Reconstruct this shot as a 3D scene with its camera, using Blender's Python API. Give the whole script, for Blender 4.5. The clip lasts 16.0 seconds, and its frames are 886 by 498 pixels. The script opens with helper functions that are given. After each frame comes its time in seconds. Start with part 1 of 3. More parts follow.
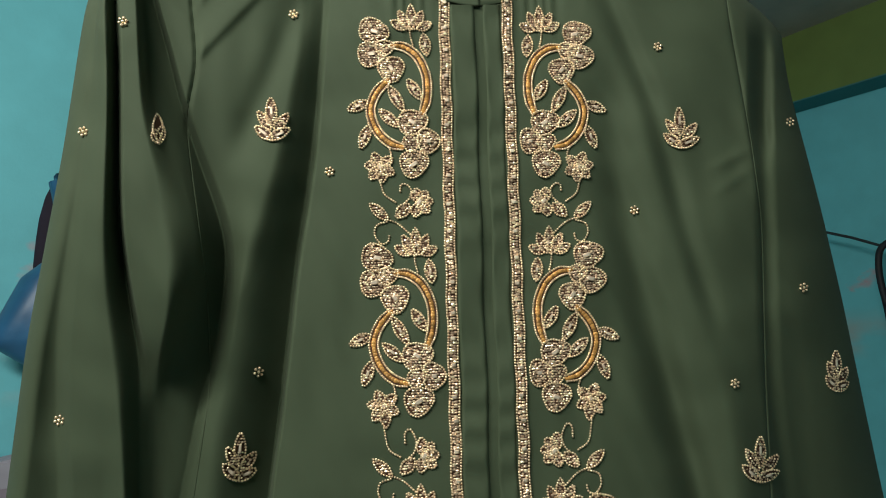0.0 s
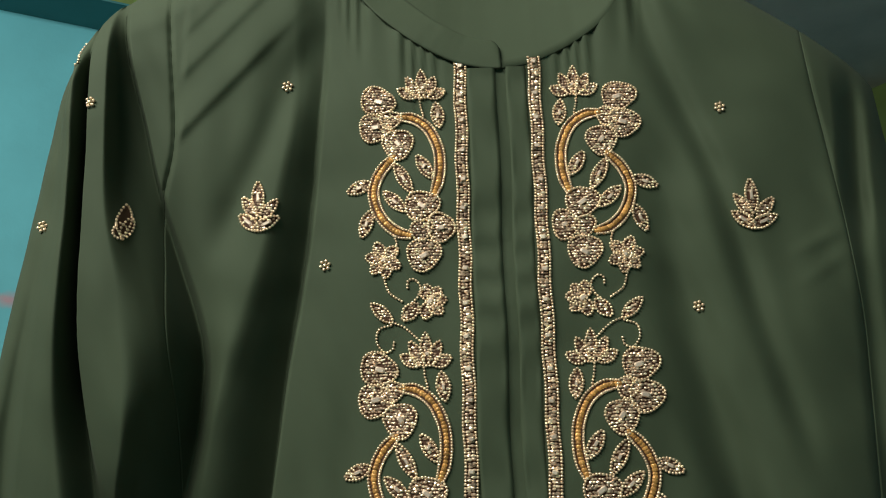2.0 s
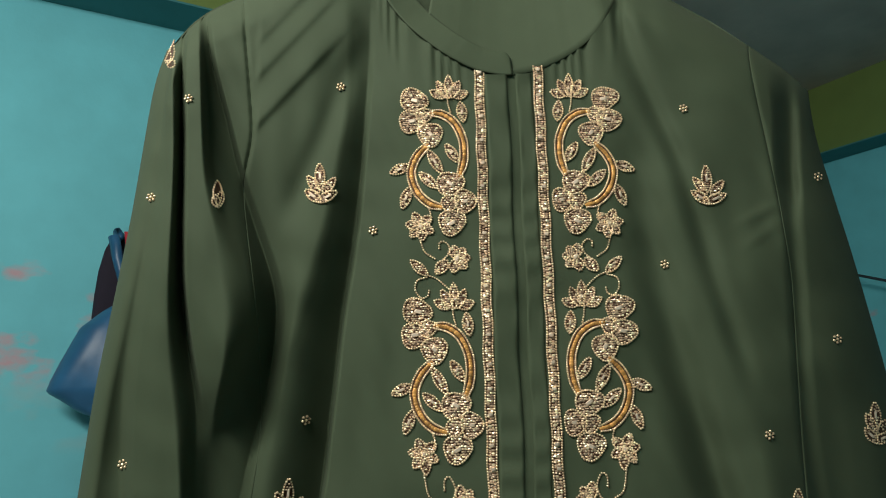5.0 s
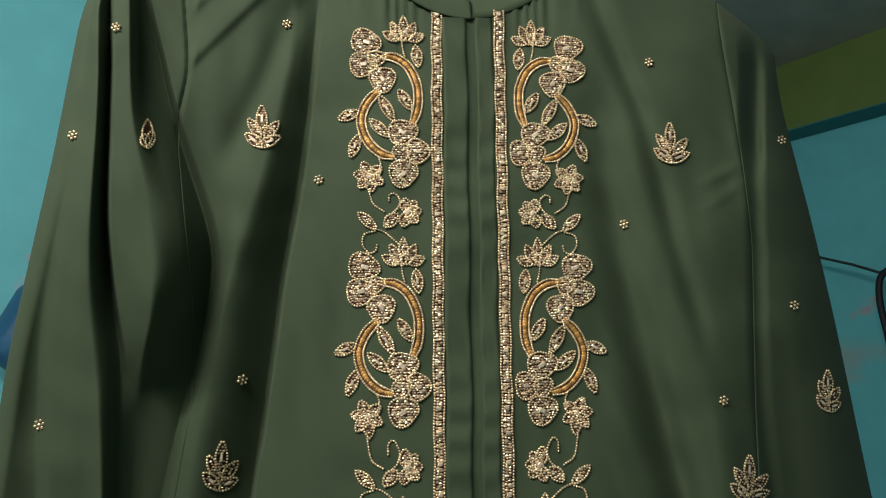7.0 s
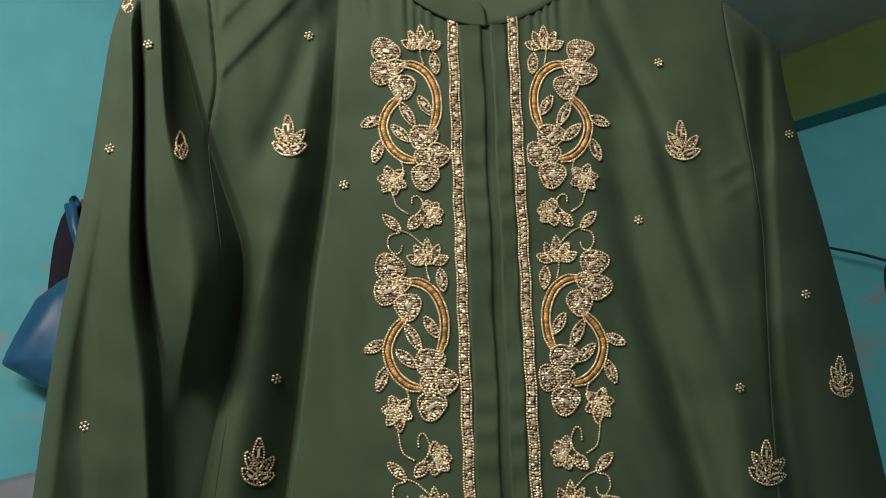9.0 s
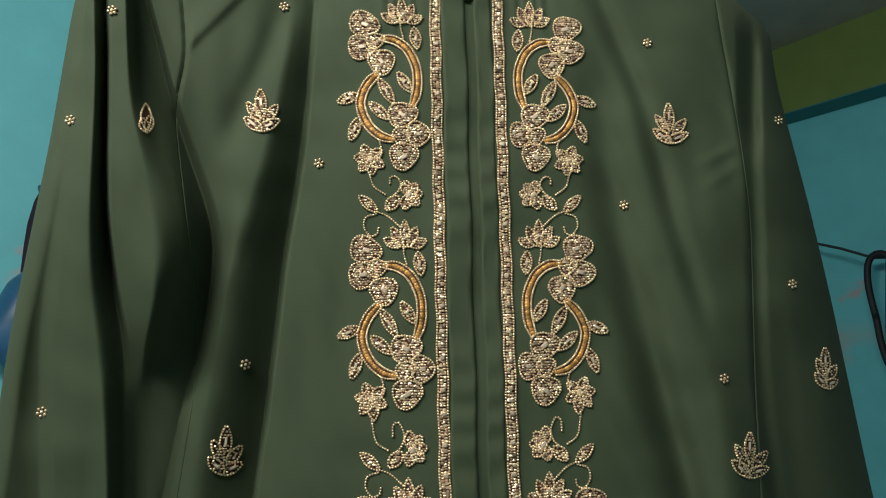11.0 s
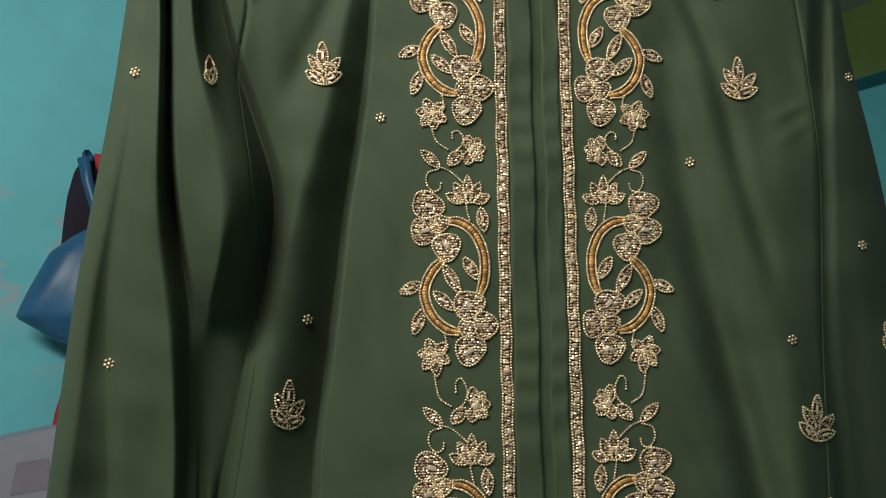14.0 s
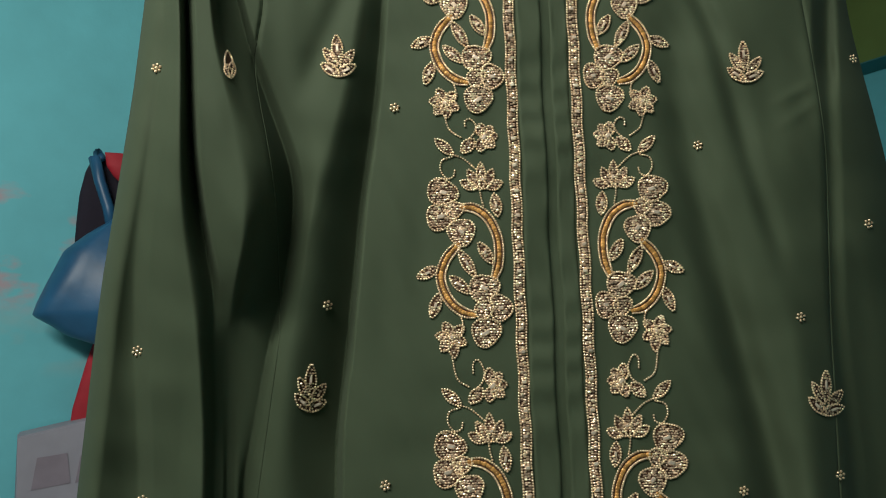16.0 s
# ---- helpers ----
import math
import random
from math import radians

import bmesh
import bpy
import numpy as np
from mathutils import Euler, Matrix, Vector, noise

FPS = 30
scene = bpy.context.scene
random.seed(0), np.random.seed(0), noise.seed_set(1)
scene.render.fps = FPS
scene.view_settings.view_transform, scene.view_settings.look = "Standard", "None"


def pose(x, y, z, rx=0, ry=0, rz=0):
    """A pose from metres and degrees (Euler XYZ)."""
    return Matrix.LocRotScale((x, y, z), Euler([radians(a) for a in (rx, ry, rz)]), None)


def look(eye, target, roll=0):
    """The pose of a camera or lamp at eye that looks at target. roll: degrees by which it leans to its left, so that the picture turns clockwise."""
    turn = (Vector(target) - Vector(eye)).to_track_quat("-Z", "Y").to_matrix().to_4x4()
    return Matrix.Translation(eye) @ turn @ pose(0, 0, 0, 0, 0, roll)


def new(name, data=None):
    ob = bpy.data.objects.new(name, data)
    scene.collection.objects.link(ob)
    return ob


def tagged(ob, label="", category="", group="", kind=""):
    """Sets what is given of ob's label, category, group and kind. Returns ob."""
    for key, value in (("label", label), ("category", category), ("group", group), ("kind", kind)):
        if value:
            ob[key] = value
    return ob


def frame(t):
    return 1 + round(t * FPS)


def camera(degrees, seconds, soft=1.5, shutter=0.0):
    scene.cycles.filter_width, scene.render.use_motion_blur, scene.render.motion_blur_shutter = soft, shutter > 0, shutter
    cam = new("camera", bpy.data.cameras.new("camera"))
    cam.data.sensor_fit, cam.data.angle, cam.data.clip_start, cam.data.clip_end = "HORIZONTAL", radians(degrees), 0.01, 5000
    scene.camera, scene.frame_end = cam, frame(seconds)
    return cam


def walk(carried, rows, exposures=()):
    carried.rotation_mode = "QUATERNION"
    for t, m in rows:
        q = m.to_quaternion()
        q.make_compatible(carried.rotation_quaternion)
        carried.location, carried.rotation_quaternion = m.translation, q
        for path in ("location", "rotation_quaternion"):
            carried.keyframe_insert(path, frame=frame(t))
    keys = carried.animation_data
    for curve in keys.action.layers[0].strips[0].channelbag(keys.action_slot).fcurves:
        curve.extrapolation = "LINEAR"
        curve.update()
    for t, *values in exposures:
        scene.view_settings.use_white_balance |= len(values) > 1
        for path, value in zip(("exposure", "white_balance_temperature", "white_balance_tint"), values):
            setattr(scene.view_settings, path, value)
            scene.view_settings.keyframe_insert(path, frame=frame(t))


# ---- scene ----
cam = camera(65.0, 16.0, soft=1.1)
PATH = [
    (0, (-0.073, 0.062, 1.418), (0.11, 2.038, 1.671), -1.5),
    (0.5, (-0.053, 0.119, 1.427), (0.019, 2.092, 1.746), -0.8),
    (1, (-0.046, 0.169, 1.446), (-0.033, 2.15, 1.725), -1.9),
    (1.5, (-0.029, 0.171, 1.456), (0.004, 2.136, 1.827), -2.2),
    (2, (-0.034, 0.141, 1.453), (-0.043, 2.091, 1.895), -1.3),
    (2.5, (-0.04, 0.103, 1.431), (-0.024, 2.064, 1.822), -2.3),
    (3, (-0.057, 0.065, 1.422), (-0.041, 2.032, 1.782), -1.9),
    (3.5, (-0.07, 0.04, 1.422), (-0.009, 2.001, 1.808), -1.8),
    (4, (-0.087, 0.037, 1.422), (0.011, 1.994, 1.823), -1.0),
    (4.2, (-0.076, 0.032, 1.419), (-0.019, 1.991, 1.818), -1.2),
    (6.3, (-0.069, 0.048, 1.418), (0.029, 2.013, 1.781), -0.9),
    (6.5, (-0.068, 0.061, 1.411), (0.032, 2.028, 1.76), -0.2),
    (7, (-0.063, 0.064, 1.41), (0.115, 2.031, 1.725), -0.5),
    (7.5, (-0.07, 0.057, 1.41), (0.12, 2.027, 1.699), -1.2),
    (8, (-0.081, 0.061, 1.399), (0.073, 2.028, 1.724), -1.8),
    (8.5, (-0.083, 0.045, 1.412), (0.082, 2.017, 1.699), -1.0),
    (9, (-0.077, 0.046, 1.407), (0.085, 2.015, 1.722), -1.9),
    (9.2, (-0.068, 0.047, 1.404), (0.076, 2.012, 1.746), -1.5),
    (11.3, (-0.073, 0.076, 1.405), (0.17, 2.041, 1.688), -1.2),
    (11.5, (-0.106, 0.089, 1.406), (0.223, 2.04, 1.697), -1.8),
    (12, (-0.102, 0.08, 1.402), (0.126, 2.047, 1.682), -1.4),
    (12.5, (-0.097, 0.07, 1.398), (0.082, 2.042, 1.679), -1.1),
    (13, (-0.095, 0.061, 1.409), (0.052, 2.04, 1.66), -1.0),
    (13.5, (-0.088, 0.07, 1.403), (0.039, 2.049, 1.657), -1.5),
    (14, (-0.098, 0.076, 1.389), (0.041, 2.058, 1.621), -0.7),
    (14.5, (-0.092, 0.064, 1.387), (0.005, 2.047, 1.635), -1.3),
    (15, (-0.11, 0.071, 1.388), (0.103, 2.047, 1.611), -2.2),
    (15.5, (-0.109, 0.066, 1.383), (0.027, 2.048, 1.611), -1.5),
    (16, (-0.105, 0.064, 1.382), (0.015, 2.049, 1.596), -1.7),
]
walk(cam, [(t, look(eye, target, roll)) for t, eye, target, roll in PATH],
     exposures=((0.0, 0.12), (0.5, 0.06), (1.5, -0.26), (2.2, -0.08), (3.0, -0.10), (4.0, 0.02), (7.0, 0.0), (12.5, 0.0), (16.0, -0.14)))

# ---- world and light ----
world = bpy.data.worlds.new("world")
scene.world = world
world.use_nodes = True
world.node_tree.nodes["Background"].inputs[0].default_value = (0.5, 0.62, 0.8, 1)
world.node_tree.nodes["Background"].inputs[1].default_value = 0.02
LAMP_AT, LAMP_WATTS = (-0.85, -0.42, 2.52), 38.0


# ---- materials ----
def material(name, colour, rough=0.7, metal=0.0, vary=0.12, scale=30.0, bump=0.0, bump_scale=300.0, island=0.0, second_scale=3.0):
    """Principled surface with variation at two scales, and relief."""
    m = bpy.data.materials.new(name)
    m.use_nodes = True
    nt = m.node_tree
    n, l = nt.nodes, nt.links
    b = n["Principled BSDF"]
    b.inputs["Roughness"].default_value = rough
    b.inputs["Metallic"].default_value = metal
    co = n.new("ShaderNodeTexCoord")
    fine, broad = n.new("ShaderNodeTexNoise"), n.new("ShaderNodeTexNoise")
    fine.inputs["Scale"].default_value, broad.inputs["Scale"].default_value = scale, second_scale
    fine.inputs["Detail"].default_value = broad.inputs["Detail"].default_value = 5
    for t in (fine, broad):
        l.new(co.outputs["Object"], t.inputs["Vector"])
    add = n.new("ShaderNodeMath")
    add.operation = "ADD"
    l.new(fine.outputs["Fac"], add.inputs[0])
    l.new(broad.outputs["Fac"], add.inputs[1])
    ramp = n.new("ShaderNodeMapRange")
    ramp.inputs["From Min"].default_value, ramp.inputs["From Max"].default_value = 0.6, 1.4
    ramp.inputs["To Min"].default_value, ramp.inputs["To Max"].default_value = 1 - vary, 1 + vary
    l.new(add.outputs[0], ramp.inputs["Value"])
    last = ramp.outputs["Result"]
    if island:
        geo = n.new("ShaderNodeNewGeometry")
        r2 = n.new("ShaderNodeMapRange")
        r2.inputs["To Min"].default_value, r2.inputs["To Max"].default_value = 1 - island, 1 + island * 0.6
        l.new(geo.outputs["Random Per Island"], r2.inputs["Value"])
        mul = n.new("ShaderNodeMath")
        mul.operation = "MULTIPLY"
        l.new(last, mul.inputs[0])
        l.new(r2.outputs["Result"], mul.inputs[1])
        last = mul.outputs[0]
    mix = n.new("ShaderNodeVectorMath")
    mix.operation = "SCALE"
    mix.inputs[0].default_value = colour[:3]
    l.new(last, mix.inputs["Scale"])
    l.new(mix.outputs["Vector"], b.inputs["Base Color"])
    if bump:
        fb = n.new("ShaderNodeTexNoise")
        fb.inputs["Scale"].default_value = bump_scale
        fb.inputs["Detail"].default_value = 3
        l.new(co.outputs["Object"], fb.inputs["Vector"])
        bn = n.new("ShaderNodeBump")
        bn.inputs["Strength"].default_value, bn.inputs["Distance"].default_value = bump, 0.002
        l.new(fb.outputs["Fac"], bn.inputs["Height"])
        l.new(bn.outputs["Normal"], b.inputs["Normal"])
    return m


def wall_paint(name, colour):
    """Cyan distemper with worn pink and grey patches low on the wall."""
    m = material(name, colour, rough=0.75, vary=0.10, scale=9.0, second_scale=1.6, bump=0.35, bump_scale=60.0)
    nt = m.node_tree
    n, l = nt.nodes, nt.links
    b = n["Principled BSDF"]
    old = b.inputs["Base Color"].links[0].from_socket
    co = n.new("ShaderNodeTexCoord")
    sep = n.new("ShaderNodeSeparateXYZ")
    l.new(co.outputs["Object"], sep.inputs[0])
    last = old
    for seed, tint, size, low, high, top, base in ((5.0, (0.55, 0.34, 0.38, 1), 6.5, 0.56, 0.68, 1.84, 1.46), (9.0, (0.34, 0.46, 0.46, 1), 3.2, 0.38, 0.54, 1.52, 1.31)):
        nz = n.new("ShaderNodeTexNoise")
        nz.noise_dimensions = "4D"
        nz.inputs["W"].default_value, nz.inputs["Scale"].default_value, nz.inputs["Detail"].default_value = seed, size, 8
        mp = n.new("ShaderNodeMapping")
        mp.inputs["Scale"].default_value = (1.0, 1.0, 1.7)
        l.new(co.outputs["Object"], mp.inputs["Vector"])
        l.new(mp.outputs["Vector"], nz.inputs["Vector"])
        mr = n.new("ShaderNodeMapRange")
        mr.inputs["From Min"].default_value, mr.inputs["From Max"].default_value = low, high
        l.new(nz.outputs["Fac"], mr.inputs["Value"])
        up = n.new("ShaderNodeMapRange")
        up.inputs["From Min"].default_value, up.inputs["From Max"].default_value = top, top - 0.12
        l.new(sep.outputs["Z"], up.inputs["Value"])
        dn = n.new("ShaderNodeMapRange")
        dn.inputs["From Min"].default_value, dn.inputs["From Max"].default_value = base - 0.04, base + 0.02
        l.new(sep.outputs["Z"], dn.inputs["Value"])
        p = n.new("ShaderNodeMath")
        p.operation = "MULTIPLY"
        l.new(mr.outputs["Result"], p.inputs[0])
        l.new(up.outputs["Result"], p.inputs[1])
        q = n.new("ShaderNodeMath")
        q.operation = "MULTIPLY"
        l.new(p.outputs[0], q.inputs[0])
        l.new(dn.outputs["Result"], q.inputs[1])
        mx = n.new("ShaderNodeMix")
        mx.data_type = "RGBA"
        l.new(q.outputs[0], mx.inputs["Factor"])
        l.new(last, mx.inputs["A"])
        mx.inputs["B"].default_value = tint
        last = mx.outputs["Result"]
    l.new(last, b.inputs["Base Color"])
    return m


CLOTH = material("green_crepe", (0.046, 0.067, 0.033), rough=0.85, vary=0.06, scale=60, bump=0.05, bump_scale=1500.0)
GOLD = material("gold_bead", (1.0, 0.75, 0.49), rough=0.36, metal=0.72, vary=0.06, island=0.32)
SEQUIN = material("champagne_bead", (1.0, 0.74, 0.52), rough=0.34, metal=0.72, vary=0.08, island=0.66)
STONE = material("cut_stone", (1.0, 0.82, 0.64), rough=0.42, metal=0.55, vary=0.08, island=0.35)
AMBER = material("amber_thread", (0.62, 0.32, 0.09), rough=0.3, metal=0.25, vary=0.2, scale=400, bump=0.2, bump_scale=900.0, island=0.5)
# dark brown ground: deepens bead gaps, its rim painted in for bead shadow
BACKING = material("brown_backing", (0.070, 0.030, 0.012), rough=0.8, vary=0.2, scale=200)
CYAN = wall_paint("cyan_wall_paint", (0.16, 0.57, 0.64))
BEAM_GREEN = material("green_beam_paint", (0.15, 0.22, 0.055), rough=0.7, vary=0.12, scale=8, bump=0.2, bump_scale=50)
BEAM_TEAL = material("teal_beam_underside", (0.04, 0.19, 0.20), rough=0.7, vary=0.10, scale=8, bump=0.2, bump_scale=50)
CEILING = material("grey_ceiling", (0.46, 0.39, 0.35), rough=0.9, vary=0.15, scale=6, bump=0.3, bump_scale=40)
FLOOR = material("cement_floor", (0.46, 0.43, 0.39), rough=0.6, vary=0.2, scale=7, bump=0.2, bump_scale=60)
BLUE_BAG = material("blue_plastic", (0.02, 0.10, 0.21), rough=0.42, vary=0.35, scale=12, bump=0.5, bump_scale=18)
PURPLE = material("dark_purple_cloth", (0.012, 0.008, 0.020), rough=0.85, vary=0.25, scale=30, bump=0.4, bump_scale=80)
RED = material("red_cloth", (0.42, 0.015, 0.03), rough=0.7, vary=0.2, scale=30, bump=0.4, bump_scale=80)
PAPER = material("grey_paper", (0.34, 0.33, 0.39), rough=0.7, vary=0.12, scale=12, bump=0.2, bump_scale=40)
MAUVE = material("mauve_print", (0.27, 0.23, 0.28), rough=0.7, vary=0.2, scale=20)
INDIGO = material("indigo_cloth", (0.06, 0.09, 0.32), rough=0.8, vary=0.2, scale=30, bump=0.4, bump_scale=60)
BLACK = material("black_strap", (0.015, 0.014, 0.018), rough=0.6, vary=0.2, scale=40)
WIRE = material("dark_wire", (0.03, 0.035, 0.04), rough=0.5, vary=0.1)


# ---- building helpers ----
def smooth(t):
    t = np.clip(t, 0, 1)
    return t * t * (3 - 2 * t)


def bell(t):
    return np.exp(-t * t)


def mesh_object(name, verts, faces, mat, parent=None, label="", flat=False):
    me = bpy.data.meshes.new(name)
    me.from_pydata([tuple(v) for v in verts], [], [tuple(f) for f in faces])
    me.validate()
    me.polygons.foreach_set("use_smooth", [not flat] * len(me.polygons))
    me.materials.append(mat)
    me.update()
    ob = new(name, me)
    ob.parent = parent
    if label:
        ob["label"] = label
    return ob


def part(name, bm, mat, parent, label="", flat=True):
    me = bpy.data.meshes.new(name)
    bm.to_mesh(me)
    bm.free()
    me.polygons.foreach_set("use_smooth", [not flat] * len(me.polygons))
    me.materials.append(mat)
    ob = new(name, me)
    ob.parent = parent
    if label:
        ob["label"] = label
    return ob


def template(sub):
    bm = bmesh.new()
    bmesh.ops.create_icosphere(bm, subdivisions=sub, radius=1)
    v = np.array([tuple(a.co) for a in bm.verts])
    f = np.array([[a.index for a in face.verts] for face in bm.faces])
    bm.free()
    return v, f


BALL = {1: template(1), 2: template(2)}
rng = np.random.default_rng(4)


def beads(name, places, radii, mat, parent, label="", sub=2, squash=0.8, stretch=1.0, tall=0.92):
    """Many small faceted beads, joined into one mesh, each turned by chance."""
    tv, tf = BALL[sub]
    p = np.asarray(places, float).reshape(-1, 3)
    r = np.broadcast_to(np.asarray(radii, float), (len(p),))
    q = rng.normal(size=(len(p), 4))
    q /= np.linalg.norm(q, axis=1)[:, None]
    w, x, y, z = q.T
    rot = np.stack([1 - 2 * (y * y + z * z), 2 * (x * y - z * w), 2 * (x * z + y * w), 2 * (x * y + z * w), 1 - 2 * (x * x + z * z),
                    2 * (y * z - x * w), 2 * (x * z - y * w), 2 * (y * z + x * w), 1 - 2 * (x * x + y * y)], 1).reshape(-1, 3, 3)
    v = np.einsum("nij,kj->nki", rot, tv) * r[:, None, None]
    v *= np.array((stretch, squash, tall))
    v += p[:, None, :]
    f = (tf[None] + (np.arange(len(p)) * len(tv))[:, None, None]).reshape(-1, 3)
    v = v.reshape(-1, 3)
    me = bpy.data.meshes.new(name)
    me.vertices.add(len(v))
    me.vertices.foreach_set("co", v.ravel())
    me.loops.add(f.size)
    me.loops.foreach_set("vertex_index", f.ravel().astype(np.int32))
    me.polygons.add(len(f))
    me.polygons.foreach_set("loop_start", np.arange(0, f.size, 3, dtype=np.int32))
    me.update(calc_edges=True)
    me.polygons.foreach_set("use_smooth", [False] * len(f))
    me.materials.append(mat)
    ob = new(name, me)
    ob.parent = parent
    ob["kind"] = "stuff"
    if label:
        ob["label"] = label
    return ob


def box_bm(bm, a, b):
    """A box between the corners a and b."""
    m = Matrix.Translation([(p + q) / 2 for p, q in zip(a, b)]) @ Matrix.Diagonal([abs(q - p) for p, q in zip(a, b)] + [1])
    bmesh.ops.create_cube(bm, size=1, matrix=m)


def tube(name, pts, radius, mat, parent=None, label="", sides=8):
    """A round cord along the points."""
    bm = bmesh.new()
    rings = []
    for i, p in enumerate(pts):
        d = (Vector(pts[min(i + 1, len(pts) - 1)]) - Vector(pts[max(i - 1, 0)])).normalized()
        a = d.cross(Vector((0.3, 0.9, 0.2))).normalized()
        b = d.cross(a)
        rings.append([bm.verts.new(Vector(p) + radius * (math.cos(k * math.tau / sides) * a + math.sin(k * math.tau / sides) * b)) for k in range(sides)])
    for r, s in zip(rings, rings[1:]):
        for k in range(sides):
            bm.faces.new((r[k], r[(k + 1) % sides], s[(k + 1) % sides], s[k]))
    bm.faces.new(rings[0][::-1])
    bm.faces.new(rings[-1])
    return part(name, bm, mat, parent, label, flat=False)


# ---- the room: a corner of two walls, with a projecting ring beam under the ceiling ----
EYE = Vector((-0.087, 0.037, 0.0))
ALONG, INTO = Vector((0.883, 0.469, 0)), Vector((-0.469, 0.883, 0))   # along the left wall; out through it
D_LEFT, D_RIGHT, D_NEAR, D_SIDE = 2.05, 3.29, 2.2, 2.6
BEAM_OUT, TOP = 0.16, 2.79


def room(u, v, z):
    """A place by metres along the left wall, metres towards it, and height."""
    return EYE + float(u) * ALONG + float(v) * INTO + Vector((0, 0, float(z)))


def room_box(name, u0, u1, v0, v1, z0, z1, mat, label, category, parent=None):
    bm = bmesh.new()
    c = [bm.verts.new(room(u, v, z)) for u in (u0, u1) for v in (v0, v1) for z in (z0, z1)]
    for f in ((0, 1, 3, 2), (4, 6, 7, 5), (0, 4, 5, 1), (2, 3, 7, 6), (0, 2, 6, 4), (1, 5, 7, 3)):
        bm.faces.new([c[i] for i in f])
    bmesh.ops.recalc_face_normals(bm, faces=bm.faces)
    ob = part(name, bm, mat, parent)
    return tagged(ob, label, category, kind="structure") if category else ob


T = 0.2
room_box("wall_north", -D_SIDE - T, D_RIGHT + T, D_LEFT, D_LEFT + T, 0, TOP, CYAN, "cyan painted plaster wall with worn pink patches", "wall")
room_box("wall_east", D_RIGHT, D_RIGHT + T, -D_NEAR, D_LEFT, 0, TOP, CYAN, "cyan painted plaster wall in dimmer light", "wall")
room_box("wall_south", -D_SIDE - T, D_RIGHT + T, -D_NEAR - T, -D_NEAR, 0, TOP, CYAN, "cyan painted plaster wall", "wall")
room_box("wall_west", -D_SIDE - T, -D_SIDE, -D_NEAR, D_LEFT, 0, TOP, CYAN, "cyan painted plaster wall", "wall")
room_box("ceiling", -D_SIDE - T, D_RIGHT + T, -D_NEAR - T, D_LEFT + T, TOP, TOP + T, CEILING, "dull grey cement ceiling in shade", "ceiling")
room_box("floor", -D_SIDE - T, D_RIGHT + T, -D_NEAR - T, D_LEFT + T, -T, 0, FLOOR, "grey cement floor", "floor")
for name, low, box in (("beam_north", 2.495, (-D_SIDE, D_RIGHT - BEAM_OUT, D_LEFT - BEAM_OUT, D_LEFT)), ("beam_east", 2.463, (D_RIGHT - BEAM_OUT, D_RIGHT, -D_NEAR, D_LEFT))):
    beam = room_box(name, *box, low + 0.006, TOP, BEAM_GREEN, "olive green painted beam projecting under the ceiling", "beam")
    # underside in one even teal, darker than the cyan of the walls
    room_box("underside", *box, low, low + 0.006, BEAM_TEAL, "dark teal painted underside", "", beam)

# a tube lamp on the wall behind, out of view, lights the place
lamp = bpy.data.lights.new("tube_light", "AREA")
lamp.shape, lamp.size, lamp.size_y, lamp.energy, lamp.color = "RECTANGLE", 1.2, 0.25, LAMP_WATTS, (0.95, 0.95, 0.88)
new("tube_light", lamp).matrix_world = look(LAMP_AT, (-0.25, 0.75, 1.45))


# ---- the kurta: its cloth as a depth over height and width ----
FRONT = 0.548
BOTTOM, CUFF = 0.72, 1.02


EASED_LINES = {}
HEIGHTS = np.linspace(0.6, 2.0, 701)


def eased(zs, values, spread=0.022):
    """Values along the height with their corners rounded off."""
    v = np.interp(HEIGHTS, zs, values)
    k = np.exp(-0.5 * (np.arange(-50, 51) * 0.002 / spread) ** 2)
    return np.convolve(np.pad(v, 50, mode="edge"), k / k.sum(), mode="valid")


def line(z, *pts):
    """The x of a slanting line at height z, with eased corners; pts are (z, x), lowest first."""
    if pts not in EASED_LINES:
        EASED_LINES[pts] = eased([p[0] for p in pts], [p[1] for p in pts], 0.014)
    return np.interp(z, HEIGHTS, EASED_LINES[pts])


def seam_left(z):
    return line(z, (0.7, -0.235), (1.25, -0.205), (1.388, -0.186), (1.46, -0.190), (1.575, -0.207), (1.61, -0.198), (1.73, -0.211))


def seam_right(z):
    return line(z, (0.7, 0.215), (1.25, 0.196), (1.375, 0.200), (1.5, 0.208), (1.558, 0.205), (1.65, 0.196), (1.72, 0.192))


def out_left(z):
    return line(z, (1.0, -0.345), (1.27, -0.317), (1.31, -0.314), (1.42, -0.305), (1.55, -0.287), (1.60, -0.282), (1.66, -0.276), (1.70, -0.262), (1.74, -0.228))


def out_right(z):
    return line(z, (1.0, 0.320), (1.31, 0.279), (1.44, 0.264), (1.51, 0.254), (1.60, 0.238), (1.64, 0.236), (1.70, 0.232))


SPAN = np.linspace(-0.34, 0.34, 681)
SHOULDER = np.interp(SPAN, (-0.30, -0.275, -0.262, -0.255, -0.238, -0.211, -0.15, -0.105, 0.095, 0.127, 0.165, 0.196, 0.220, 0.234, 0.245), (1.660, 1.675, 1.690, 1.704, 1.716, 1.728, 1.768, 1.785, 1.738, 1.726, 1.703, 1.681, 1.661, 1.646, 1.62))
SHOULDER = np.convolve(np.pad(SHOULDER, 8, mode="edge"), np.hanning(19)[1:-1] / np.hanning(19).sum(), mode="valid")


def shoulder(x):
    return np.interp(x, SPAN, SHOULDER)


